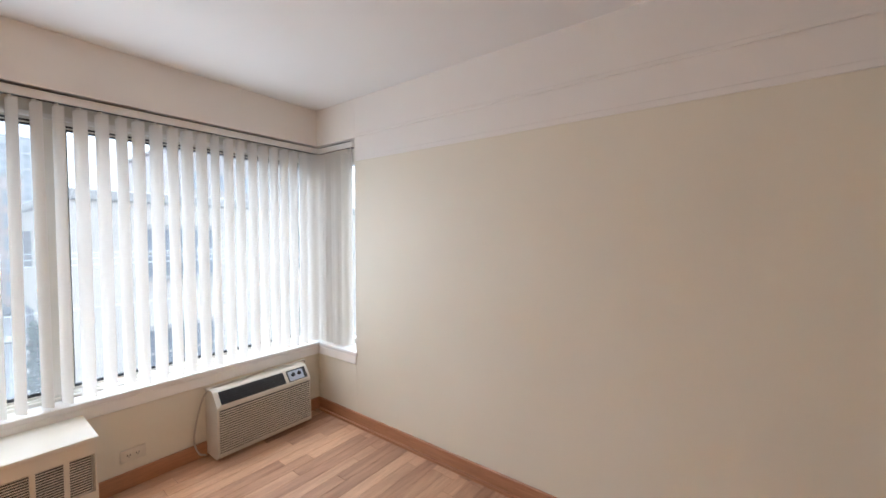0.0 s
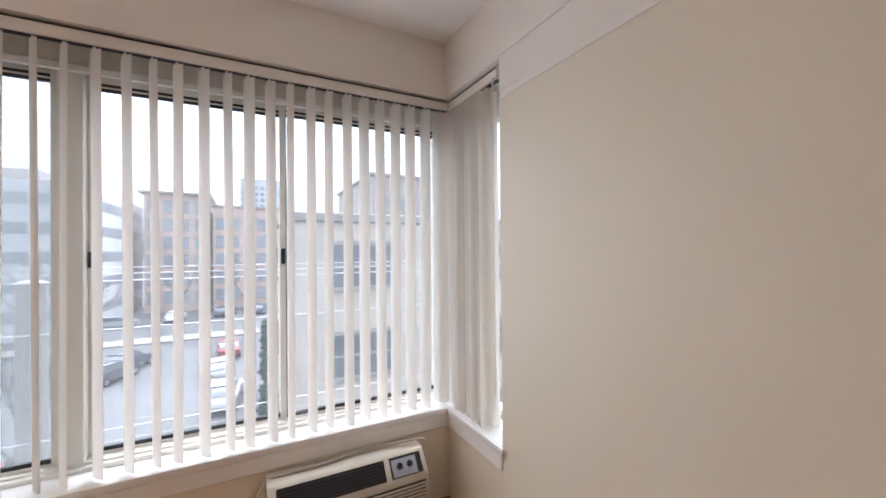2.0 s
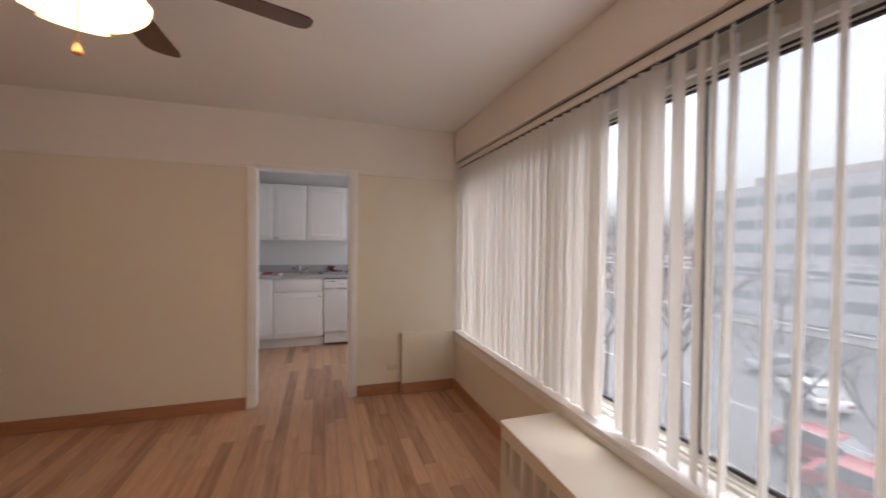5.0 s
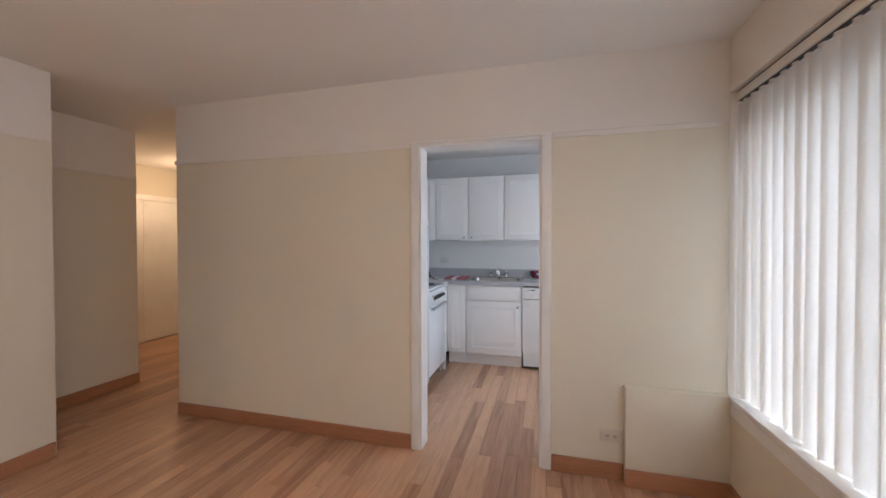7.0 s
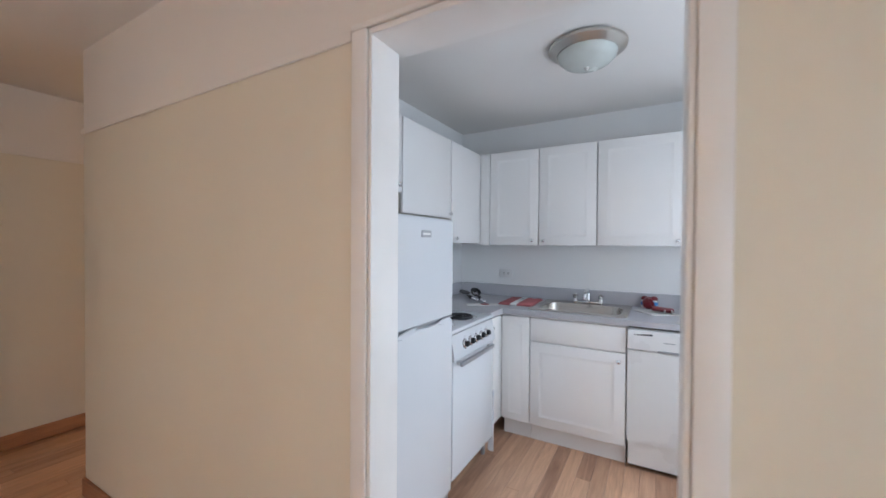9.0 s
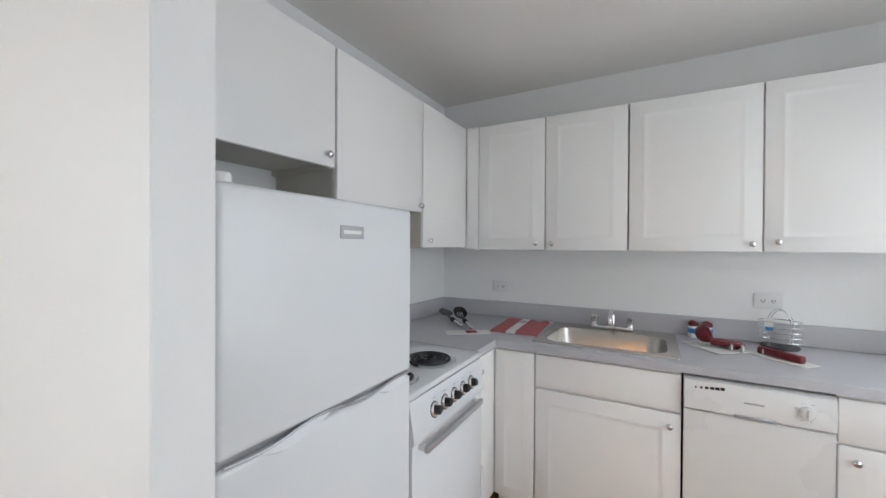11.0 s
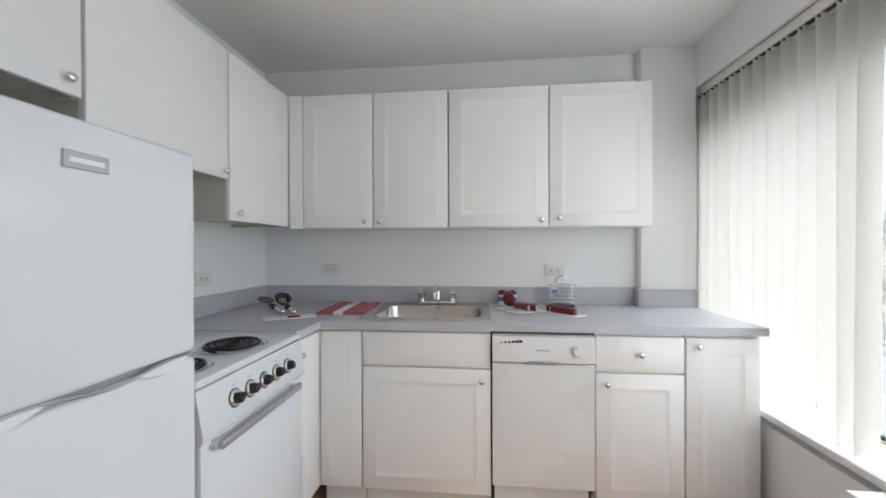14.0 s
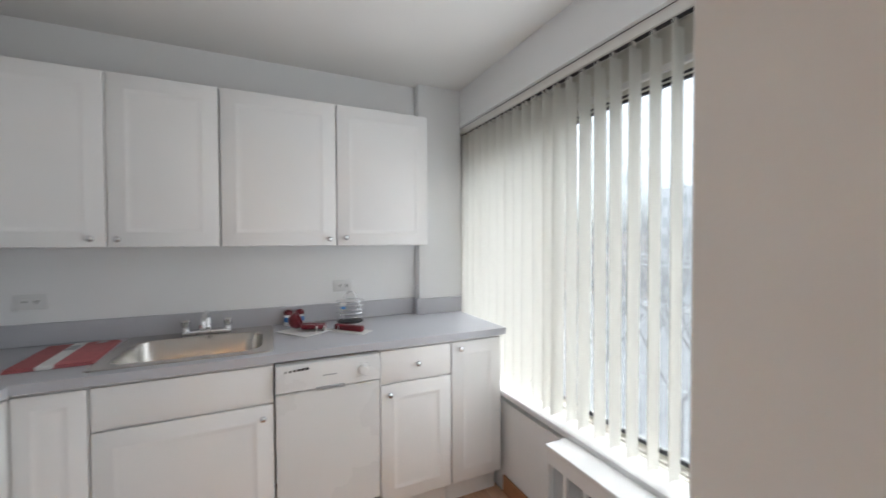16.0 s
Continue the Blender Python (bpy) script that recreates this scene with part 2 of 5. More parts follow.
REDC = pbr("red_cloth", (0.30, 0.035, 0.045), 0.8, var=0.15, scale=30, bump=0.2, grain=400)
PAPER = pbr("white_card", (0.80, 0.79, 0.77), 0.6, var=0.03, scale=20)
PINK = pbr("red_check_cloth", (0.42, 0.125, 0.13), 0.75, var=0.12, scale=40, bump=0.15, grain=400)
BLUE = pbr("blue_label", (0.05, 0.22, 0.55), 0.4)
BLADE = oak("walnut_blade", False, (0.024, 0.008, 0.005), (0.10, 0.032, 0.017), 0.3, "x")
BRONZE = pbr("dark_bronze", (0.10, 0.06, 0.04), 0.35, 0.8, var=0.1, scale=15)
SHADE = glow("lit_frosted_shade", (1.0, 0.72, 0.40), 0.35)
FROST = pbr("frosted_bowl_glass", (0.62, 0.66, 0.62), 0.25, var=0.06, scale=9, bump=0.01)
WOODK = pbr("turned_wood", (0.45, 0.22, 0.14), 0.35, var=0.1, scale=20)


# ---- building helpers ----
ORIGIN = {}


def box(bm, x0, x1, y0, y1, z0, z1, bevel=0.0, seg=2):
    m = Matrix.Translation(((x0 + x1) / 2, (y0 + y1) / 2, (z0 + z1) / 2)) @ Matrix.Diagonal((abs(x1 - x0), abs(y1 - y0), abs(z1 - z0), 1))
    if bevel <= 0:
        bmesh.ops.create_cube(bm, size=1, matrix=m)
        return bm
    tmp = bmesh.new()
    bmesh.ops.create_cube(tmp, size=1, matrix=m)
    bmesh.ops.bevel(tmp, geom=tmp.edges[:], offset=bevel, segments=seg, profile=0.5, affect="EDGES")
    return merge(bm, tmp)


def merge(bm, tmp, m=None):
    if m is not None:
        bmesh.ops.transform(tmp, matrix=m, verts=tmp.verts)
    data = bpy.data.meshes.new("scratch")
    tmp.to_mesh(data)
    tmp.free()
    bm.from_mesh(data)
    bpy.data.meshes.remove(data)
    return bm


def B(*a, **k):
    return box(bmesh.new(), *a, **k)


def rod(bm, a, b, r, r2=None, n=12):
    a, b = Vector(a), Vector(b)
    d = b - a
    m = Matrix.Translation((a + b) / 2) @ d.to_track_quat("Z", "Y").to_matrix().to_4x4()
    bmesh.ops.create_cone(bm, cap_ends=True, segments=n, radius1=r, radius2=r if r2 is None else r2, depth=d.length, matrix=m)
    return bm


def lathe(bm, profile, m=None, n=28):
    """Turns a profile of (radius, height) pairs round z."""
    tmp = bmesh.new()
    rings = []
    for r, z in profile:
        rings.append([tmp.verts.new((max(r, 1e-5) * math.cos(2 * math.pi * k / n), max(r, 1e-5) * math.sin(2 * math.pi * k / n), z)) for k in range(n)])
    for u, v in zip(rings, rings[1:]):
        for k in range(n):
            tmp.faces.new((u[k], u[(k + 1) % n], v[(k + 1) % n], v[k]))
    bmesh.ops.remove_doubles(tmp, verts=tmp.verts, dist=1e-5)
    bmesh.ops.recalc_face_normals(tmp, faces=tmp.faces)
    return merge(bm, tmp, m)


def tube(bm, points, r, n=8, closed=False):
    """A round bar along a smooth line of points."""
    pts = [Vector(p) for p in points]
    rings, up = [], Vector((0, 0, 1))
    for i, p in enumerate(pts):
        if closed:
            d = pts[(i + 1) % len(pts)] - pts[i - 1]
        else:
            d = pts[min(i + 1, len(pts) - 1)] - pts[max(i - 1, 0)]
        d.normalize()
        side = d.cross(up)
        if side.length < 0.05:
            side = d.cross(Vector((1, 0, 0)))
        side.normalize()
        over = side.cross(d)
        rings.append([bm.verts.new(p + r * (math.cos(2 * math.pi * k / n) * side + math.sin(2 * math.pi * k / n) * over)) for k in range(n)])
    pairs = list(zip(rings, rings[1:])) + ([(rings[-1], rings[0])] if closed else [])
    for u, v in pairs:
        for k in range(n):
            bm.faces.new((u[k], u[(k + 1) % n], v[(k + 1) % n], v[k]))
    if not closed:
        bm.faces.new(rings[0][::-1])
        bm.faces.new(rings[-1])
    return bm


def smooth_line(points, steps=6):
    """Catmull-Rom through the points."""
    p = [Vector(q) for q in points]
    p = [2 * p[0] - p[1]] + p + [2 * p[-1] - p[-2]]
    out = []
    for i in range(1, len(p) - 2):
        for s in range(steps):
            t = s / steps
            a, b, c, d = p[i - 1:i + 3]
            out.append(0.5 * ((2 * b) + (c - a) * t + (2 * a - 5 * b + 4 * c - d) * t * t + (3 * b - a - 3 * c + d) * t ** 3))
    return out + [p[-2]]


def extrude_outline(bm, outline, depth, m):
    """A flat outline of (u, v) pairs given thickness along w; m carries u, v, w into place."""
    tmp = bmesh.new()
    a = [tmp.verts.new((u, v, 0)) for u, v in outline]
    b = [tmp.verts.new((u, v, depth)) for u, v in outline]
    k = len(outline)
    tmp.faces.new(a[::-1])
    tmp.faces.new(b)
    for i in range(k):
        tmp.faces.new((a[i], a[(i + 1) % k], b[(i + 1) % k], b[i]))
    bmesh.ops.recalc_face_normals(tmp, faces=tmp.faces)
    return merge(bm, tmp, m)


def finish(bm, name, material, flat=False):
    data = bpy.data.meshes.new(name)
    bm.to_mesh(data)
    bm.free()
    if not flat:
        data.shade_smooth()
        data.set_sharp_from_angle(angle=radians(38))
    data.materials.append(material)
    return data


def thing(name, at, label, category, group="", kind=""):
    ob = tagged(new(name), label, category, group, kind)
    ob.location = at
    ob.empty_display_size = 0.05
    ORIGIN[ob.name] = Vector(at)
    return ob


def part(name, bm, material, parent, label=""):
    """Links a bmesh, drawn in room coordinates, as one mesh under a thing or a part."""
    o = ORIGIN[parent.name]
    bmesh.ops.translate(bm, vec=-o, verts=bm.verts)
    ob = new(name, finish(bm, name, material))
    ob.parent = parent
    ORIGIN[ob.name] = o
    return tagged(ob, label)


def solid(name, bm, material, label, category, group="", kind="", at=None):
    """A thing of one mesh, drawn in room coordinates."""
    o = Vector(at) if at else Vector()
    bmesh.ops.translate(bm, vec=-o, verts=bm.verts)
    ob = tagged(new(name, finish(bm, name, material)), label, category, group, kind)
    ob.location = o
    ORIGIN[ob.name] = o
    return ob


def setting(name, bm, material, label, category="wall"):
    return solid(name, bm, material, label, category, kind="structure")


# ---- the plan (metres): the partition's face is x = 0, the window wall's face y = 0 ----
H = 2.40                     # ceiling
EAST, KWEST, KSOUTH, SOUTH = 4.55, -2.36, -2.61, -3.90
PT = 0.135                   # partition thickness
SILL, HEAD = 0.545, 2.12     # window opening
KHEAD = 2.165                # kitchen window head
RAIL = 1.965                 # picture rail
DOOR_N, DOOR_S, DOOR_H = -0.95, -1.705, 1.950
JOG, HALL_S, HALL_X = -3.70, -4.72, -0.43
WT = 0.26                    # outer wall thickness

# ---- structure ----
sub = setting("floor", B(-3.2, EAST + 0.1, -6.6, 0.1, -0.20, -0.012), SUBF, "narrow oak strip floor, satin finish, mixed honey and brown boards", "floor")
setting("ceiling", B(-3.2, EAST + 0.3, -6.6, 0.3, H, H + 0.15), CEIL, "plain painted plaster ceiling, off-white", "ceiling")

# window wall, below and above the openings
bm = B(-PT / 2, EAST + 0.2, 0, WT, -0.2, 0.50)
setting("wall_north", bm, CREAM, "cream painted plaster under the long living room window")
setting("wall_north_head", B(0.003, EAST + WT, 0, WT, HEAD, H), BAND, "off-white painted plaster band above the long window")
setting("wall_north_kitchen", B(KWEST - 0.2, -PT / 2 - 0.001, 0, WT, -0.2, 0.50), KWALL, "white painted wall under the kitchen window")
setting("wall_north_kitchen_head", B(KWEST - 0.2, -PT - 0.003, 0, WT, KHEAD, H), KWALL, "white painted wall above the kitchen window")
setting("wall_north_kitchen_jamb", B(KWEST - 0.2, -2.342, 0.001, WT, 0.501, KHEAD - 0.001), KWALL, "white painted wall beside the kitchen window")
# east wall with the return of the corner window
bm = B(EAST, EAST + WT, -6.6, -0.46, -0.2, RAIL)
box(bm, EAST, EAST + WT, -0.459, -0.001, -0.2, 0.50)
setting("wall_east", bm, CREAM, "plain cream painted plaster wall with a white band on top")
bm = B(EAST, EAST + WT, -6.6, -0.46, RAIL + 0.001, H)
box(bm, EAST, EAST + WT, -0.459, -0.001, HEAD, H)
setting("wall_east_band", bm, BAND, "off-white painted band over the cream wall")
# partition with the kitchen doorway
bm = B(-PT + 0.003, 0, DOOR_N + 0.002, 0.0, 0, RAIL)
box(bm, -0.108, 0, JOG, DOOR_S - 0.002, 0, RAIL)
setting("wall_partition", bm, CREAM, "cream painted partition with the kitchen doorway")
bm = B(-PT + 0.003, 0, JOG, 0.0, RAIL + 0.001, H)
box(bm, -PT + 0.003, 0, DOOR_S - 0.002, DOOR_N + 0.002, DOOR_H + 0.02, RAIL)
setting("wall_partition_band", bm, BAND, "off-white painted band above the kitchen doorway")
setting("wall_partition_end", B(-PT, 0, 0.001, WT, 0, H), BAND, "partition end between the two windows")
bm = B(-PT - 0.012, -PT, DOOR_N + 0.0, 0.0, 0, H)
box(bm, -PT - 0.012, -PT, KSOUTH, DOOR_N, DOOR_H + 0.0205, H)
box(bm, -0.120, -0.1085, KSOUTH, DOOR_S, 0, DOOR_H + 0.02)
setting("wall_stub", B(-0.30, -0.1205, KSOUTH, -1.90, 0, H), KWALL, "white painted wall stub beside the refrigerator")
setting("wall_kitchen_east", bm, KWALL, "white painted kitchen side of the partition beside the refrigerator")
setting("wall_kitchen_west", B(KWEST - 0.15, KWEST, KSOUTH - 0.15, 0, 0, H), KWALL, "white painted kitchen wall behind the sink")
setting("wall_kitchen_south", B(KWEST, -PT - 0.012, KSOUTH - 0.15, KSOUTH, 0, H), KWALL, "white painted kitchen wall behind the range")
setting("pillar", B(KWEST, -2.29, -0.30, 0, 0, H, 0.004), KWALL, "white painted pillar between kitchen wall and window", "pillar")
# baseboards
def baseboard(x0, x1, y0, y1, mat):
    return setting("baseboard", B(x0, x1, y0, y1, 0, 0.096, 0.004, 1), mat, "reddish oak baseboard with a quarter-round shoe", "baseboard")


# hall
bm = B(HALL_X, 1.6, HALL_S - 0.15, HALL_S, 0, RAIL)
setting("wall_hall", bm, CREAM, "cream painted wall of the hall")
setting("wall_hall_band", B(HALL_X, 1.6, HALL_S - 0.15, HALL_S, RAIL + 0.001, H), BAND, "off-white band over the hall wall")
setting("wall_jog", B(-3.0, -PT, JOG, JOG + 0.12, 0, H), CREAM, "cream hall wall behind the kitchen")
setting("wall_hall_far", B(-3.1, -3.0, -6.6, JOG + 0.12, 0, H), CREAM, "cream wall at the end of the hall")
setting("wall_south", B(0.66, EAST, SOUTH - 0.14, SOUTH, 0, RAIL), CREAM, "plain cream wall closing the living room")
setting("wall_south_band", B(0.66, EAST, SOUTH - 0.14, SOUTH, RAIL + 0.001, H), BAND, "off-white band over the closing wall")
setting("wall_hall_close", B(1.6, 1.7, HALL_S, SOUTH - 0.141, 0, H), CREAM, "plain cream wall closing the hall")
baseboard(0.67, EAST - 0.04, SOUTH + 0.001, SOUTH + 0.016, BASEX)
setting("wall_hall_side", B(HALL_X, HALL_X + 0.12, -6.2, HALL_S - 0.151, 0, H), CREAM, "cream side wall of the hall")
setting("wall_hall_end", B(-3.0, HALL_X + 0.12, -6.35, -6.2, 0, H), CREAM, "cream end wall of the hall with a door")

# baseboards along the walls
baseboard(0.052, EAST - 0.002, -0.016, -0.001, BASEX)
baseboard(EAST - 0.016, EAST - 0.001, -5.5, -0.017, BASEY)
baseboard(EAST - 0.032, EAST - 0.0165, -5.5, -0.032, BASEY).scale = (1, 1, 0.2)
baseboard(0.001, 0.016, JOG, DOOR_S - 0.062, BASEY)
baseboard(0.001, 0.016, -0.888, -0.501, BASEY)
baseboard(0.051, 0.066, -0.50, -0.017, BASEY)
baseboard(HALL_X, 1.6, HALL_S + 0.001, HALL_S + 0.016, BASEX)
baseboard(-1.76, -PT - 0.013, -0.016, -0.001, BASEX)

# picture rail
def rail(x0, x1, y0, y1, z0=RAIL - 0.018, z1=RAIL + 0.012):
    setting("trim", B(x0, x1, y0, y1, z0, z1, 0.003, 1), BAND, "thin off-white picture rail; the upper east strip stands for a shadow", "trim")


rail(EAST - 0.008, EAST - 0.0005, -5.5, -0.47)
# upper strip is added in place of a soft shadow line on the wall
rail(EAST - 0.010, EAST - 0.0005, -5.5, -0.47, 2.12, 2.14)
rail(0.0005, 0.009, JOG - 0.01, DOOR_S - 0.06)
rail(0.0005, 0.008, DOOR_N + 0.06, -0.03)
rail(HALL_X, 1.6, HALL_S + 0.0005, HALL_S + 0.010)

# kitchen doorway: lining and casing
door = thing("door_1", (0, -1.33, 0), "white painted doorway without a door leaf, plain casing", "doorway", kind="structure")
part("jamb", B(-PT - 0.014, 0.006, DOOR_N - 0.012, DOOR_N, 0, DOOR_H, 0.002, 1), TRIM, door)
part("jamb", B(-0.122, 0.006, DOOR_S, DOOR_S + 0.012, 0, DOOR_H, 0.002, 1), TRIM, door)
part("lintel", B(-PT - 0.014, 0.006, DOOR_S, DOOR_N, DOOR_H, DOOR_H + 0.018, 0.002, 1), TRIM, door)
part("casing", B(0.001, 0.013, DOOR_N + 0.001, DOOR_N + 0.057, 0, DOOR_H + 0.019, 0.004), TRIM, door)
part("casing", B(0.001, 0.013, DOOR_S - 0.057, DOOR_S - 0.001, 0, DOOR_H + 0.019, 0.004), TRIM, door)
part("casing", B(0.001, 0.014, DOOR_S - 0.057, DOOR_N + 0.057, DOOR_H + 0.019, DOOR_H + 0.036, 0.004), TRIM, door)

hd = thing("door_2", (-1.9, -6.19, 0), "closed white painted hall door in a white casing", "door", kind="structure")
part("leaf", B(-2.33, -1.56, -6.195, -6.17, 0.01, 1.92, 0.003, 1), TRIM, hd)
part("casing", B(-1.555, -1.47, -6.198, -6.165, 0, 1.925, 0.004), TRIM, hd)
part("casing", B(-2.42, -2.335, -6.198, -6.165, 0, 1.925, 0.004), TRIM, hd)
part("casing", B(-2.42, -1.47, -6.198, -6.163, 1.926, 2.0, 0.004), TRIM, hd)

# boxed pipe beside the window
setting("pipe_box", B(0.001, 0.05, -0.50, 0.0, 0.0, 0.545, 0.006), CREAM, "low cream painted box covering pipes in the corner", "box")


# ---- windows ----
def sliding_window(x0, x1, meets, at_y=0.17, head=HEAD, screened=(), shift={}):
    """A run of aluminium sliders between x0 and x1; meets: the mullions."""
    w = thing("window_1", ((x0 + x1) / 2, at_y, SILL), "long run of beige aluminium sliding windows", "window", kind="structure")
    y0, y1 = at_y - 0.03, at_y + 0.06
    part("head_frame", B(x0, x1, y0, y1, 2.02, head, 0.003, 1), FRAME, w)
    part("head_track", B(x0, x1, y0 - 0.018, y0, 2.00, 2.026, 0.003, 1), TRIM, w)
    part("bottom_frame", B(x0, x1, y0, y1, SILL - 0.02, 0.573, 0.003, 1), FRAME, w)
    part("bottom_track", B(x0, x1, y0 - 0.02, y0 - 0.0005, SILL - 0.02, 0.563, 0.003, 1), FRAME, w)
    edges = [x0] + list(meets) + [x1]
    for m in edges:
        a, b = max(m - 0.036, x0), min(m + 0.036, x1)
        if b - a < 0.05:
            b = a + 0.05 if m == x0 else b
            a = b - 0.05 if m == x1 else a
        part("mullion", B(a, b, y0 - 0.004, y1, 0.573, 2.02, 0.003, 1), FRAME, w)
    for a, b in zip(edges, edges[1:]):
        mid = (a + b) / 2 + shift.get(a, 0.0)
        for k, (u, v) in enumerate(((a + 0.036, mid + 0.015), (mid - 0.015, b - 0.036))):
            yy = at_y + (0.002 if k else 0.022)
            s = 0.026
            sash = part("sash", B(u, u + s, yy - 0.01, yy + 0.01, 0.573, 2.02, 0.002, 1), FRAME, w)
            part("sash_stile", B(v - s, v, yy - 0.01, yy + 0.01, 0.573, 2.02, 0.002, 1), FRAME, sash)
            part("sash_rail", B(u + s, v - s, yy - 0.01, yy + 0.01, 1.972, 2.02, 0.002, 1), FRAME, sash)
            part("sash_rail", B(u + s, v - s, yy - 0.01, yy + 0.01, 0.573, 0.585, 0.002, 1), FRAME, sash)
            part("gasket", B(u + s, v - s, yy - 0.011, yy + 0.004, 1.962, 1.9715), GASKET, sash)
            part("gasket", B(u + s, v - s, yy - 0.011, yy + 0.004, 1.980, 1.990), GASKET, sash)
            part("gasket", B(u + s, v - s, yy - 0.011, yy + 0.004, 0.5855, 0.600), GASKET, sash)
            part("gasket", B(u + s, u + s + 0.0028, yy - 0.011, yy + 0.004, 0.600, 1.962), GASKET, sash)
            pane = part("pane", B(u + s, v - s, yy + 0.005, yy + 0.009, 0.586, 1.972), GLASS, sash)
            pane.visible_shadow = False
            if k and a in screened:
                mesh = part("insect_screen", B(u + s, v - s, yy + 0.03, yy + 0.0315, 0.586, 1.972), SCREEN, w, "fine grey insect screen")
                mesh.visible_shadow = False
            if k:
                part("latch", B(u + 0.004, u + 0.022, yy - 0.03, yy - 0.0105, 1.285, 1.355, 0.003, 1), BLACK, w, "black plastic latch")
            else:
                part("latch", B(u + 0.003, u + 0.020, yy - 0.028, yy - 0.0105, 1.285, 1.345, 0.003, 1), BLACK, w, "black plastic latch")
    return w


sliding_window(0.001, 4.62, (1.54, 3.075), screened=(0.001, 1.54), shift={3.075: -0.057})
kw = sliding_window(-2.3415, -PT - 0.013, (-0.44,), head=KHEAD, screened=(-2.3415,), shift={-2.3415: 0.04})
tagged(kw, "white-lit aluminium sliding window of the kitchen")
kw.name = "window_2"
corner = thing("window_3", (4.74, -0.2, SILL), "narrow fixed pane on the corner's short side", "window", kind="structure")
part("corner_post", B(4.62, 4.76, 0.14, 0.23, SILL - 0.02, HEAD, 0.003, 1), FRAME, corner)
part("frame_stile", B(4.70, 4.76, -0.46, -0.43, SILL - 0.02, HEAD, 0.003, 1), FRAME, corner)
part("frame_head", B(4.70, 4.76, -0.43, 0.14, 1.972, HEAD, 0.003, 1), FRAME, corner)
part("frame_sill", B(4.70, 4.76, -0.43, 0.14, SILL - 0.02, 0.585, 0.003, 1), FRAME, corner)
pane = part("pane", B(4.728, 4.733, -0.43, 0.14, 0.585, 1.972), GLASS, corner)
pane.visible_shadow = False

# sills and aprons
setting("window_sill", B(0.052, EAST, -0.012, 0.139, 0.515, SILL, 0.005), SILLM, "white painted wooden window sill", "sill")
setting("window_sill", B(EAST + 0.001, 4.70, -0.46, 0.139, 0.515, SILL, 0.005), SILLM, "white painted corner window sill", "sill")
setting("window_sill", B(EAST - 0.014, EAST, -0.475, -0.013, 0.515, SILL, 0.005), SILLM, "white painted sill nosing on the corner window", "sill")
setting("window_sill", B(-2.289, -PT - 0.013, -0.012, 0.139, 0.53, SILL + 0.015, 0.005), SILLM, "white painted kitchen window sill", "sill")
setting("trim", B(0.052, EAST - 0.001, -0.009, -0.0005, 0.452, 0.5145, 0.003, 1), TRIM, "white apron board under the sill", "trim")
setting("trim", B(EAST - 0.009, EAST - 0.0005, -0.462, -0.01, 0.452, 0.5145, 0.003, 1), TRIM, "white apron board under the corner sill", "trim")


# ---- vertical blinds ----
def slat_mesh(length, cloth, width=0.089, bow=0.015):
    bm = bmesh.new()
    k = 6
    rows = []
    for z in (0.0, -length):
        front = [bm.verts.new((width * (i / k - 0.5), bow * (1 - (2 * i / k - 1) ** 2) - bow / 2, z)) for i in range(k + 1)]
        back = [bm.verts.new((v.co.x, v.co.y + 0.0012, z)) for v in front]
        rows.append((front, back))
    (f0, b0), (f1, b1) = rows
    for i in range(k):
        bm.faces.new((f0[i], f0[i + 1], f1[i + 1], f1[i]))
        bm.faces.new((b0[i + 1], b0[i], b1[i], b1[i + 1]))
        bm.faces.new((f0[i + 1], f0[i], b0[i], b0[i + 1]))
        bm.faces.new((f1[i], f1[i + 1], b1[i + 1], b1[i]))
    bm.faces.new((f0[0], f1[0], b1[0], b0[0]))
    bm.faces.new((f1[k], f0[k], b0[k], b1[k]))
    bmesh.ops.recalc_face_normals(bm, faces=bm.faces)
    return finish(bm, "slat", cloth)


SLAT_LEN = 1.50
SLAT_DATA = slat_mesh(SLAT_LEN, SLAT)
LONG_SLAT = slat_mesh(1.535, KSLAT)
CLIP_DATA = finish(B(-0.012, 0.012, -0.003, 0.003, 0, 0.022, 0.001, 1), "clip", RAILM)


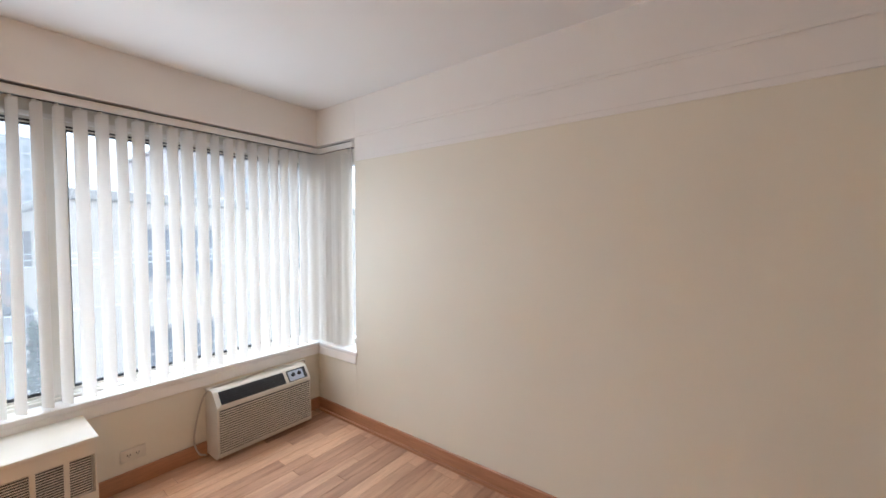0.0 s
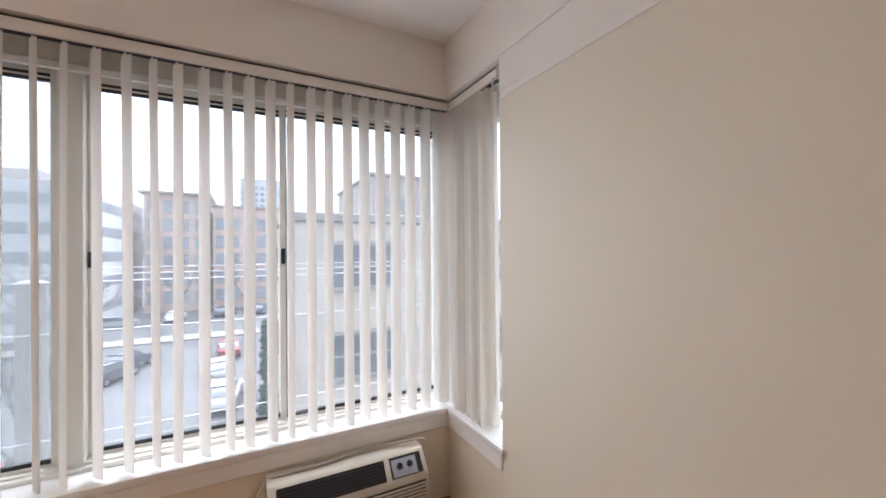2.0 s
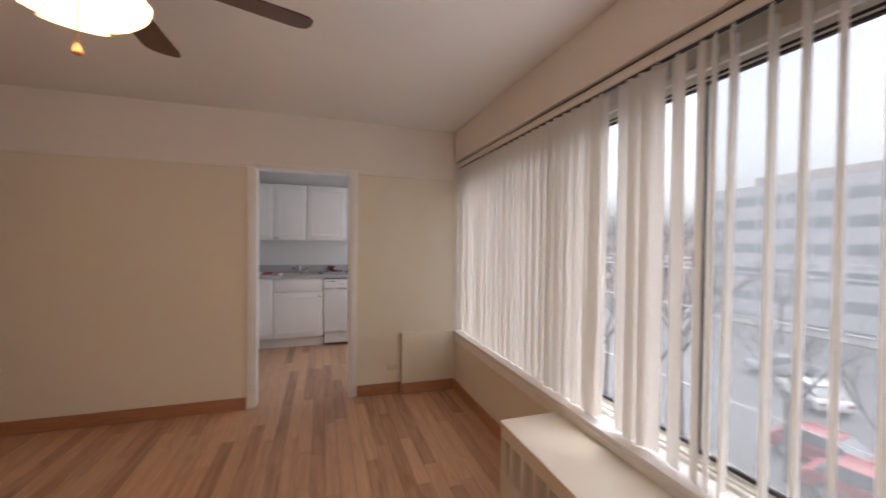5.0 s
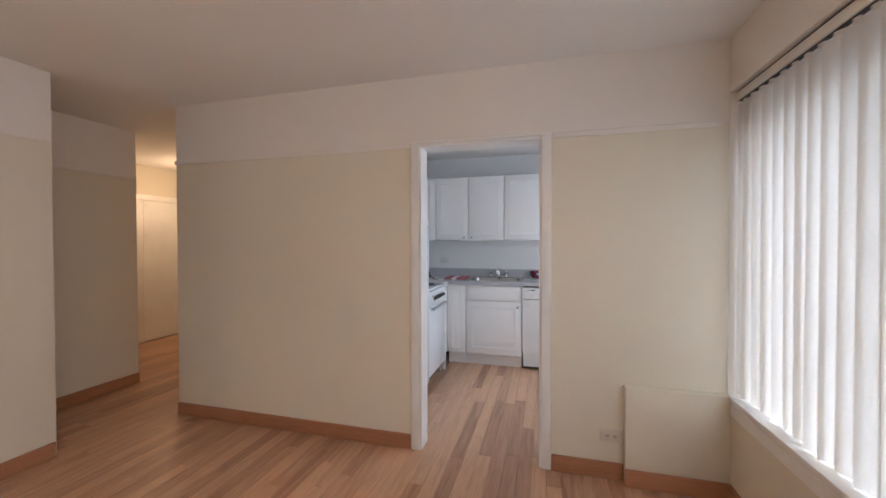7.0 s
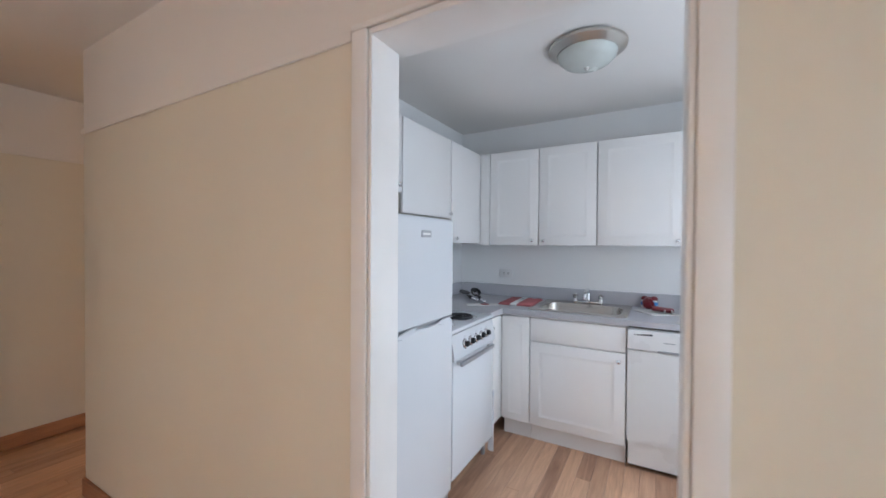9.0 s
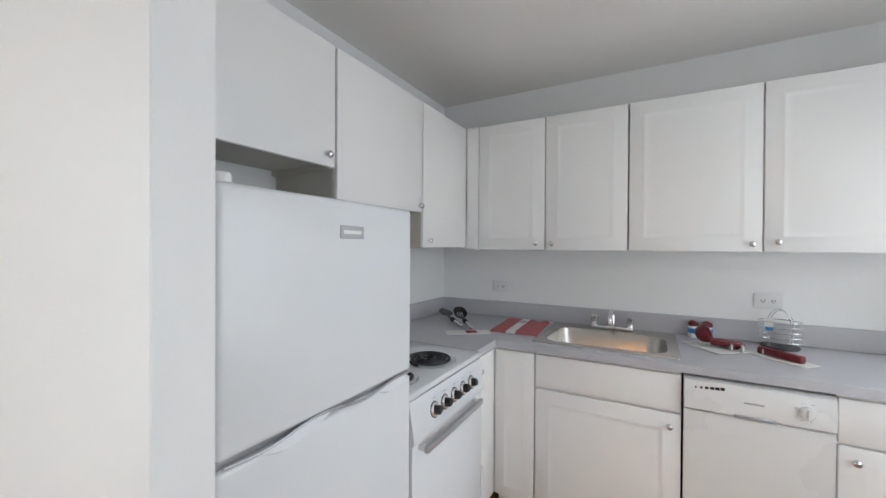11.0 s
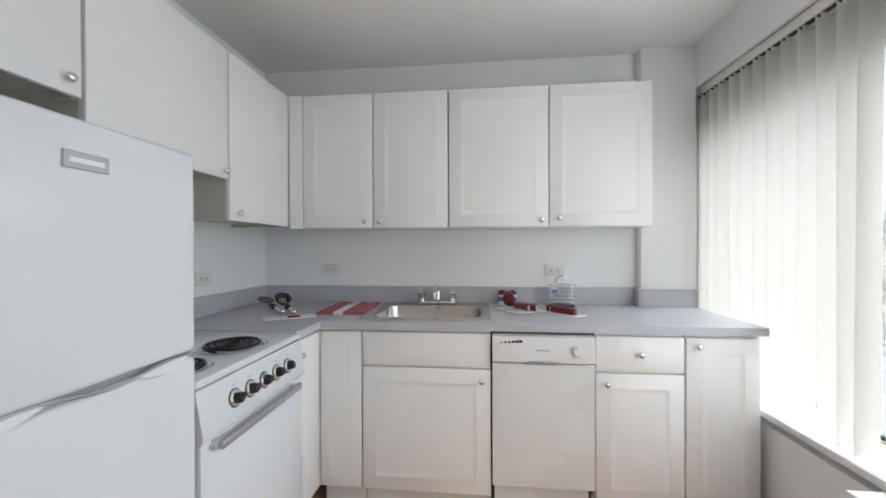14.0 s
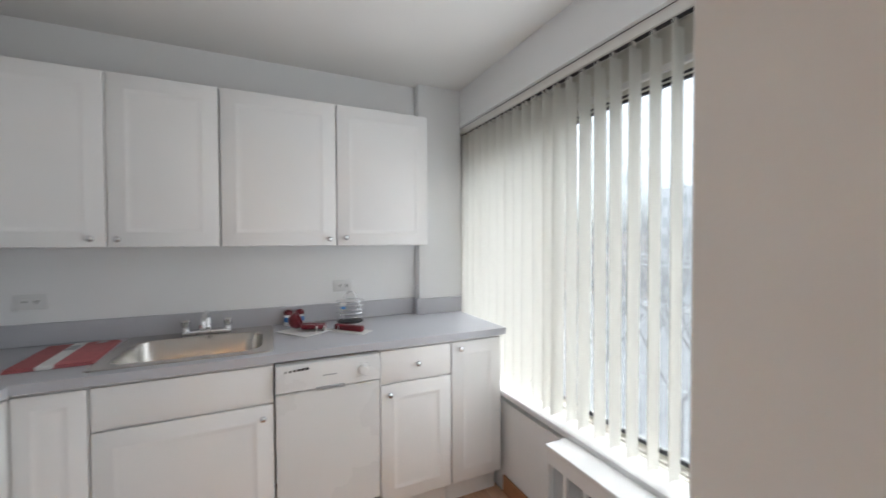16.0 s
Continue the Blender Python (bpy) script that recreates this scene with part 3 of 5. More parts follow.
def blind(label, a, b, slats, z=2.052, data=None):
    """A headrail from a to b and slats at (share in metres from a, degrees from the rail's line)."""
    a, b = Vector(a), Vector(b)
    d = (b - a).normalized()
    base = math.degrees(math.atan2(d.y, d.x))
    t = thing("vertical_blind", (a + b) / 2, label, "blind", "vertical blinds")
    o = ORIGIN[t.name]
    h = bmesh.new()
    box(h, -(b - a).length / 2, (b - a).length / 2, -0.022, 0.022, 0.016, 0.058, 0.003, 1)
    bmesh.ops.rotate(h, cent=(0, 0, 0), matrix=Matrix.Rotation(radians(base), 3, "Z"), verts=h.verts)
    r = new("headrail", finish(h, "headrail", RAILM))
    r.parent = t
    ORIGIN[r.name] = o
    # thin black strips standing in for the shadow gaps above and below the rail
    for z0, z1, w in ((0.0582, 0.0605, 0.0215), (0.0142, 0.0158, 0.012)):
        h = bmesh.new()
        box(h, -(b - a).length / 2, (b - a).length / 2, -w, w, z0, z1)
        bmesh.ops.rotate(h, cent=(0, 0, 0), matrix=Matrix.Rotation(radians(base), 3, "Z"), verts=h.verts)
        g = new("track_groove", finish(h, "track_groove", GASKET))
        g.parent = t
        ORIGIN[g.name] = o
    for e in (-1, 1):
        h = bmesh.new()
        c = e * ((b - a).length / 2 + 0.003)
        box(h, c - 0.003, c + 0.003, -0.024, 0.024, 0.012, 0.064, 0.002, 1)
        bmesh.ops.rotate(h, cent=(0, 0, 0), matrix=Matrix.Rotation(radians(base), 3, "Z"), verts=h.verts)
        g = new("end_cap", finish(h, "end_cap", RAILM))
        g.parent = t
        ORIGIN[g.name] = o
    for s, deg in slats:
        p = a + d * s
        sl = new("slat", data or SLAT_DATA)
        sl.parent = t
        sl.location = Vector((p.x, p.y, z)) - o
        sl.rotation_euler = (radians(random.uniform(-0.3, 0.3)), radians(random.uniform(-0.25, 0.25)), radians(base + deg))
        c = new("clip", CLIP_DATA)
        c.parent = t
        c.location = Vector((p.x, p.y, z - 0.004)) - o
        c.rotation_euler = (0, 0, radians(base + deg))
    return t


random.seed(4)


def turned(start, step, count, deg, loose=3.5):
    return [(start + step * i + random.uniform(-0.004, 0.004), deg + random.uniform(-loose, loose)) for i in range(count)]


first = [(0.075, 158), (0.165, 138), (0.215, 124), (0.275, 114)] + turned(0.385, 0.0798, 15, 115, 5) + turned(1.582, 0.0798, 9, 104, 4) + [(2.315, 135), (2.345, 160)]
blind("white fabric vertical blind, slats turned open", (2.225, 0.045, 2.052), (4.575, 0.045, 2.052), first)
second = turned(0.040, 0.0785, 24, 12, 9) + [(1.895, 24), (2.065, 20), (2.125, 30), (2.190, 24)]
blind("white fabric vertical blind, slats turned half closed", (0.01, 0.045, 2.052), (2.218, 0.045, 2.052), second)
short = [(0.045 + 0.031 * i, 58 + random.uniform(-12, 12)) for i in range(10)]
bunch = blind("short fabric vertical blind with slats bunched together", (4.60, 0.022, 2.052), (4.60, -0.40, 2.052), short)
part("wand", rod(bmesh.new(), (4.566, -0.392, 0.72), (4.566, -0.392, 2.068), 0.0035, n=8), RAILM, bunch, "thin white turning wand")
part("wand_hook", rod(bmesh.new(), (4.566, -0.392, 2.068), (4.585, -0.380, 2.075), 0.0025, n=8), GREYM, bunch)
kit = [(0.025, 118), (0.075, 100)] + turned(0.148, 0.0805, 11, 99) + [(1.028, 104)] + turned(1.105, 0.0805, 13, 104)
blind("cream fabric vertical blind in the kitchen window", (-2.340, 0.045, 2.105), (-0.16, 0.045, 2.105), kit, z=2.105, data=LONG_SLAT)


# ---- radiator covers ----
def radiator_cover(x0, x1, y0, z1, label, RADM):
    t = thing("radiator_cover", ((x0 + x1) / 2, y0 / 2, 0), label, "radiator cover", "radiator covers")
    part("top", B(x0 - 0.006, x1 + 0.006, y0 - 0.006, -0.003, z1 - 0.022, z1, 0.005), RADM, t)
    part("side_panel", B(x0, x0 + 0.015, y0 + 0.016, -0.017, 0.0, z1 - 0.0225, 0.002, 1), RADM, t)
    part("side_panel", B(x1 - 0.015, x1, y0 + 0.016, -0.017, 0.0, z1 - 0.0225, 0.002, 1), RADM, t)
    bm = bmesh.new()
    g0, g1 = z1 - 0.255, z1 - 0.078
    box(bm, x0, x1, y0, y0 + 0.015, 0.0, g0)
    box(bm, x0, x1, y0, y0 + 0.015, g1, z1 - 0.0225)
    n = round((x1 - x0) / 0.102)
    step = (x1 - x0) / n
    for i in range(n + 1):
        c = x0 + i * step
        box(bm, max(c - 0.009, x0), min(c + 0.009, x1), y0, y0 + 0.015, g0, g1)
    part("front_panel", bm, RADM, t)
    # dark sheet behind the louvers, in place of the shade inside the cover
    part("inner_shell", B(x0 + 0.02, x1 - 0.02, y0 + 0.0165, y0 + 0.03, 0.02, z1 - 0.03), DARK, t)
    for i in range(n):
        lv = bmesh.new()
        for k in range(15):
            z = g0 + 0.006 + k * (g1 - g0 - 0.012) / 14
            tmp = B(x0 + i * step + 0.009, x0 + (i + 1) * step - 0.009, -0.0025, 0.0025, -0.0012, 0.0012)
            merge(lv, tmp, pose(0, y0 + 0.008, z, 35))
        part("louver", lv, RADM, t)
    return t


radiator_cover(1.685, 3.13, -0.335, 0.485, "long cream enamelled metal radiator cover under the window", RADM)
radiator_cover(-1.26, -0.32, -0.125, 0.538, "white metal radiator cover under the kitchen window", SILLM)


# ---- air conditioner ----
def air_conditioner():
    x0, x1 = 3.706, 4.354
    t = thing("air_conditioner", (4.06, -0.09, 0), "aged beige through-wall air conditioner close to the floor", "air conditioner")
    out = [(-0.001, 0.02), (-0.150, 0.02), (-0.176, 0.035), (-0.176, 0.340), (-0.170, 0.353), (-0.108, 0.430), (-0.096, 0.436), (-0.001, 0.436)]
    bm = bmesh.new()
    extrude_outline(bm, [(y, z) for y, z in out], x1 - x0, Matrix(((0, 0, 1, x0), (1, 0, 0, 0), (0, 1, 0, 0), (0, 0, 0, 1))))
    body = part("body", bm, ACB, t)
    slope = pose(0, -0.139, 0.3915, 51.2, 0, 0)

    def on_slope(u0, u1, v0, v1, h):
        tmp = B(u0, u1, v0, v1, 0.0005, h)
        return merge(bmesh.new(), tmp, slope)
    part("vent", on_slope(x0 + 0.03, x1 - 0.19, -0.042, 0.042, 0.004), BLACK, t, "black slotted air outlet")
    fins = bmesh.new()
    for k in range(6):
        merge(fins, on_slope(x0 + 0.035, x1 - 0.195, -0.034 + k * 0.0125, -0.030 + k * 0.0125, 0.008))
    part("vent_fin", fins, GASKET, t)
    panel = part("control_panel", on_slope(x1 - 0.165, x1 - 0.02, -0.042, 0.042, 0.004), BLACK, t, "black control panel")
    part("panel_plate", on_slope(x1 - 0.158, x1 - 0.045, -0.038, 0.032, 0.0055), pbr("silver_plate", (0.42, 0.46, 0.55), 0.35, 0.3), panel)
    for c in (x1 - 0.125, x1 - 0.078):
        k = bmesh.new()
        lathe(k, [(0, 0.018), (0.010, 0.018), (0.012, 0.006), (0.012, 0.0)], None, 14)
        box(k, -0.003, 0.003, -0.013, 0.013, 0.006, 0.022)
        part("knob", merge(bmesh.new(), k, slope @ pose(c, 0.002, 0.005, 0, 0, 25)), BLACK, t, "black rotary knob")
    # dark sheet on the body paints the shade between the grille slats
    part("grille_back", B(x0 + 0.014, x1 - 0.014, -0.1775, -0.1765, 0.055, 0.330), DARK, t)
    for k in range(18):
        z = 0.056 + k * 0.0152
        part("grille_slat", B(x0 + 0.014, x1 - 0.014, -0.1845, -0.178, z, z + 0.0082, 0.0015, 1), ACB, t)
    c = bmesh.new()
    tube(c, smooth_line([(4.40, -0.03, 0.425), (4.35, -0.07, 0.458), (4.25, -0.05, 0.452), (4.1, -0.03, 0.448), (3.95, -0.05, 0.446), (3.80, -0.05, 0.443), (3.70, -0.04, 0.42), (3.655, -0.03, 0.30), (3.63, -0.025, 0.14), (3.65, -0.04, 0.05), (3.69, -0.03, 0.02)]), 0.0055, 8)
    part("power_cord", c, CORD, t, "thin beige power cord looped over the top")


air_conditioner()


# ---- outlets ----
def outlet(x, y, z, turn, mat, label, across=True):
    """A duplex outlet lying on its side; turn: degrees about z, 0 faces -y."""
    t = thing("wall_outlet", (x, y, z), label, "outlet", "wall outlets")
    w, h = (0.058, 0.036) if across else (0.036, 0.058)
    m = pose(x, y, z, 0, 0, turn)
    part("cover_plate", merge(bmesh.new(), B(-w, w, -0.007, 0.0, -h, h, 0.003), m), mat, t)
    for s in (-0.02, 0.02):
        cx, cz = (s, 0) if across else (0, s)
        part("socket", merge(bmesh.new(), B(cx - 0.015, cx + 0.015, -0.0085, -0.007, cz - 0.013, cz + 0.013, 0.001, 1), m), mat, t)
        sl = bmesh.new()
        for q in (-0.006, 0.006):
            box(sl, cx + q - 0.0018, cx + q + 0.0018, -0.0092, -0.0084, cz - 0.003, cz + 0.006)
        box(sl, cx - 0.002, cx + 0.002, -0.0092, -0.0084, cz - 0.010, cz - 0.006)
        part("slot", merge(bmesh.new(), sl, m), DARK, t)
    return t


outlet(3.335, -0.001, 0.185, 0, OUTLET, "ivory duplex outlet low on the window wall")
outlet(0.001, -0.565, 0.245, 90, OUTLET, "ivory duplex outlet beside the pipe box")
outlet(KWEST + 0.001, -2.168, 1.122, 90, WOUT, "white duplex outlet above the counter")
outlet(KWEST + 0.001, -0.773, 1.126, 90, WOUT, "white duplex outlet above the counter")
outlet(-1.80, KSOUTH + 0.001, 1.11, 180, WOUT, "white duplex outlet beside the range")


# ---- kitchen cabinets ----
def knob(parent, x, y, z, axis):
    """Small chrome knob; axis: the way it points."""
    m = Matrix.Translation((x, y, z)) @ Vector(axis).to_track_quat("Z", "Y").to_matrix().to_4x4()
    b = bmesh.new()
    lathe(b, [(0.0, 0.026), (0.008, 0.0255), (0.0125, 0.022), (0.0135, 0.018), (0.011, 0.013), (0.006, 0.010), (0.0055, 0.0), (0.0, 0.0)], m, 16)
    part("knob", b, CHROME, parent, "small round chrome knob")


def raised_door(w, h, plain=False):
    """A thermofoil front in its own plane: u across, v up, out along w; a raised field inside a grooved frame."""
    bm = bmesh.new()
    box(bm, 0, w, 0, h, -0.018, 0, 0.004)
    if not plain:
        e = 0.055 if w > 0.28 else 0.042
        rings = [(e, 0.0005), (e + 0.006, 0.0030), (e + 0.012, 0.0026), (e + 0.020, 0.0006), (e + 0.028, 0.0009), (e + 0.040, 0.0032)]
        loops = []
        for d, o in rings:
            loops.append([bm.verts.new(p) for p in ((d, d, o), (w - d, d, o), (w - d, h - d, o), (d, h - d, o))])
        for p, q in zip(loops, loops[1:]):
            for i in range(4):
                bm.faces.new((p[i], p[(i + 1) % 4], q[(i + 1) % 4], q[i]))
        bm.faces.new(loops[-1])
    return bm


WEST_FACE = Matrix(((0, 0, 1, 0), (1, 0, 0, 0), (0, 1, 0, 0), (0, 0, 0, 1)))     # u -> y, v -> z, out -> +x
SOUTH_FACE = Matrix(((-1, 0, 0, 0), (0, 0, 1, 0), (0, 1, 0, 0), (0, 0, 0, 1)))   # u -> -x, v -> z, out -> +y


def front(parent, name, side, face, a, b, z0, z1, plain=False, knob_at=None):
    """A door or drawer front; a..b along the run (y on the west run, x from high to low on the south run)."""
    g = 0.0025
    w, h = abs(b - a) - 2 * g, z1 - z0 - 2 * g
    bm = raised_door(w, h, plain)
    if side == "west":
        m = Matrix.Translation((face, min(a, b) + g, z0 + g)) @ WEST_FACE
    else:
        m = Matrix.Translation((max(a, b) - g, face, z0 + g)) @ SOUTH_FACE
    d = part(name, merge(bmesh.new(), bm, m), CAB, parent)
    if knob_at:
        u, v = knob_at
        p = m @ Vector((u if u > 0 else w + u, v if v > 0 else h + v, 0))
        knob(d, *p, (1, 0, 0) if side == "west" else (0, 1, 0))
    return d


FACE = -1.75          # base fronts, west run
SFACE = -1.975        # base fronts, south run
UFACE, USFACE = -2.035, -2.275


def base_cabinet(side, a, b, fronts, label, top=0.884):
    """fronts: (name, z0, z1, plain, knob)"""
    if side == "west":
        t = thing("base_cabinet", (-2.05, (a + b) / 2, 0), label, "cabinet", "base cabinets")
        body = B(KWEST + 0.002, FACE - 0.0185, a + 0.001, b - 0.001, 0.13, top)
        if top < 0.88:
            box(body, FACE - 0.036, FACE - 0.0185, a + 0.001, b - 0.001, top, 0.884)
        part("body", body, CAB, t)
        part("toe_kick", B(KWEST + 0.002, FACE - 0.07, a + 0.001, b - 0.001, 0.0, 0.1295), CAB, t)
    else:
        t = thing("base_cabinet", ((a + b) / 2, -2.3, 0), label, "cabinet", "base cabinets")
        part("body", B(min(a, b) + 0.001, max(a, b) - 0.001, KSOUTH + 0.002, SFACE - 0.0185, 0.13, 0.884), CAB, t)
        part("toe_kick", B(min(a, b) + 0.001, max(a, b) - 0.001, KSOUTH + 0.002, SFACE - 0.07, 0.0, 0.1295), CAB, t)
    for name, z0, z1, plain, kn in fronts:
        front(t, name, side, FACE if side == "west" else SFACE, a, b, z0, z1, plain, kn)
    return t


base_cabinet("west", -1.975, -1.770, [("door", 0.13, 0.872, False, None)], "narrow white base cabinet with one raised-panel door in the corner")
base_cabinet("west", -1.768, -1.166, [("drawer_front", 0.712, 0.872, True, None), ("door", 0.13, 0.708, False, (-0.04, -0.05))], "white sink base cabinet with plain apron and one wide door", 0.735)
base_cabinet("west", -0.708, -0.334, [("drawer_front", 0.712, 0.872, True, (0.186, 0.078)), ("door", 0.13, 0.708, False, (0.042, -0.045))], "white base cabinet with one drawer above a raised-panel door")
base_cabinet("west", -0.332, -0.030, [("door", 0.13, 0.872, False, (0.045, -0.035))], "white base cabinet with one tall raised-panel door at the end")
sc = base_cabinet("south", -1.50, -1.748, [("door", 0.13, 0.872, True, (0.045, -0.06))], "narrow white base cabinet beside the range")
part("corner_post", B(-1.79, -1.7495, -2.01, -1.9765, 0.13, 0.884), CAB, sc)


def wall_cabinet(side, a, b, z0, z1, doors, label):
    """doors: (a, b, knob)"""
    if side == "west":
        t = thing("wall_cabinet", (-2.2, (a + b) / 2, z0), label, "cabinet", "wall cabinets")
        part("body", B(KWEST + 0.002, UFACE - 0.0185, a + 0.001, b - 0.001, z0, z1, 0.002, 1), CAB, t)
    else:
        t = thing("wall_cabinet", ((a + b) / 2, -2.45, z0), label, "cabinet", "wall cabinets")
        lo, hi = min(a, b), max(a, b)
        # south bodies, undersides included, are a darker beige than their white fronts
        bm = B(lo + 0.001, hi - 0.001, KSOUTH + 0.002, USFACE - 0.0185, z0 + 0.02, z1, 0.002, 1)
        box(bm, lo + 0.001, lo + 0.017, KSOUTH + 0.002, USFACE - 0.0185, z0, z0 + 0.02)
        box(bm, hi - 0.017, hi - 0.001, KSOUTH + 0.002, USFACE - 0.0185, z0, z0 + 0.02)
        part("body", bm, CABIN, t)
    for p, q, kn in doors:
        front(t, "door", side, UFACE if side == "west" else USFACE, p, q, z0, z1, side == "south", kn)
    return t


wall_cabinet("west", -2.195, -1.384, 1.37, 2.107, [(-2.195, -1.796, (-0.045, 0.035)), (-1.795, -1.384, (0.035, 0.033))], "white wall cabinet with two raised-panel doors over the sink corner")
wall_cabinet("west", -1.382, -0.343, 1.37, 2.107, [(-1.381, -0.858, (-0.035, 0.033)), (-0.857, -0.343, (0.045, 0.042))], "wide white wall cabinet with two raised-panel doors")
setting("trim", B(KWEST + 0.002, UFACE, USFACE + 0.0, -2.1965, 1.37, 2.107), CAB, "plain white corner filler between wall cabinets", "filler")
wall_cabinet("south", -0.301, -0.945, 1.665, 2.107, [(-0.33, -0.943, (-0.04, 0.04))], "white wall cabinet over the refrigerator")
wall_cabinet("south", -0.947, -1.532, 1.553, 2.107, [(-0.948, -1.531, (-0.03, 0.03))], "white wall cabinet over the range")
wall_cabinet("south", -1.534, -2.034, 1.38, 2.107, [(-1.535, -2.03, (0.05, 0.035))], "white wall cabinet with one door in the corner")

# ---- worktop, splash, sink ----
top = thing("worktop", (-2.0, -1.3, 0.885), "grey laminate L-shaped worktop with backsplash", "worktop")
SX0, SX1, SY0, SY1 = -2.332, -1.785, -1.80, -1.165
bm = bmesh.new()
for x0, x1, y0, y1 in ((KWEST + 0.001, -1.732, -1.962, SY0 + 0.02), (KWEST + 0.001, SX0 + 0.02, SY0 + 0.02, SY1 - 0.02), (SX1 - 0.02, -1.732, SY0 + 0.02, SY1 - 0.02),
                       (KWEST + 0.001, -1.732, SY1 - 0.02, -0.305), (-2.285, -1.732, -0.305, -0.012), (KWEST + 0.001, -1.498, KSOUTH + 0.001, -1.962)):
    box(bm, x0, x1, y0, y1, 0.886, 0.92)
bmesh.ops.remove_doubles(bm, verts=bm.verts, dist=1e-5)
part("counter", bm, LAMI, top)
part("backsplash", B(KWEST + 0.001, KWEST + 0.02, KSOUTH + 0.02, -0.302, 0.9205, 1.022, 0.002, 1), LAMI, top)
part("backsplash", B(KWEST + 0.02, -1.498, KSOUTH + 0.001, KSOUTH + 0.02, 0.9205, 1.022, 0.002, 1), LAMI, top)
part("backsplash", B(-2.289, -2.27, -0.302, -0.003, 0.9205, 1.022, 0.002, 1), LAMI, top)
part("backsplash", B(KWEST + 0.02, -2.271, -0.32, -0.3025, 0.9205, 1.022, 0.002, 1), LAMI, top)


def kitchen_sink():
    t = thing("kitchen_sink", ((SX0 + SX1) / 2, (SY0 + SY1) / 2, 0.92), "stainless steel single-bowl sink set into the worktop", "sink")
    bm = bmesh.new()
    cx, cy = (SX0 + SX1) / 2, (SY0 + SY1) / 2

    def ring(dx0, dx1, dy, z, r):
        pts = []
        x0, x1, y0, y1 = SX0 + dx0, SX1 - dx1, SY0 + dy, SY1 - dy
        for qx, qy, a0 in ((x1 - r, y1 - r, 0), (x0 + r, y1 - r, 90), (x0 + r, y0 + r, 180), (x1 - r, y0 + r, 270)):
            for k in range(6):
                a = radians(a0 + 18 * k)
                pts.append(bm.verts.new((qx + r * math.cos(a), qy + r * math.sin(a), z)))
        return pts
    rings = [ring(0, 0, 0, 0.9205, 0.02), ring(0.002, 0.002, 0.002, 0.925, 0.02), ring(0.122, 0.045, 0.046, 0.925, 0.085), ring(0.126, 0.049, 0.050, 0.920, 0.085),
             ring(0.136, 0.059, 0.060, 0.79, 0.085), ring(0.144, 0.067, 0.068, 0.765, 0.085), ring(0.164, 0.087, 0.088, 0.750, 0.085), ring(0.22, 0.15, 0.20, 0.745, 0.05)]
    for p, q in zip(rings, rings[1:]):
        for i in range(len(p)):
            bm.faces.new((p[i], p[(i + 1) % len(p)], q[(i + 1) % len(p)], q[i]))
    bm.faces.new(rings[-1])
    bmesh.ops.recalc_face_normals(bm, faces=bm.faces)
    part("basin", bm, STEEL, t)
    d = bmesh.new()
    lathe(d, [(0.0, 0.002), (0.03, 0.002), (0.04, 0.005), (0.044, 0.0)], pose(cx + 0.03, cy, 0.7455), 20)
    part("drain", d, CHROME, t)
    f = thing("faucet", (-2.275, -1.47, 0.925), "chrome two-handle kitchen faucet behind the sink", "faucet")
    part("base_plate", B(-2.302, -2.252, -1.58, -1.365, 0.9255, 0.944, 0.006), CHROME, f)
    s = bmesh.new()
    lathe(s, [(0.016, 0.0), (0.015, 0.05), (0.012, 0.06)], pose(-2.277, -1.47, 0.944), 16)
    tube(s, smooth_line([(-2.277, -1.47, 0.98), (-2.275, -1.47, 1.02), (-2.25, -1.47, 1.035), (-2.19, -1.47, 1.03), (-2.13, -1.47, 1.015), (-2.118, -1.47, 0.99)]), 0.0115, 12)
    rod(s, (-2.118, -1.47, 0.975), (-2.118, -1.47, 1.0), 0.015, n=14)
    part("spout", s, CHROME, f)
    for y in (-1.565, -1.38):
        h = bmesh.new()
        lathe(h, [(0.019, 0.0), (0.016, 0.012), (0.012, 0.016), (0.019, 0.024), (0.021, 0.048), (0.015, 0.055), (0, 0.056)], pose(-2.277, y, 0.944), 10)
        part("handle", h, CHROME, f)


kitchen_sink()


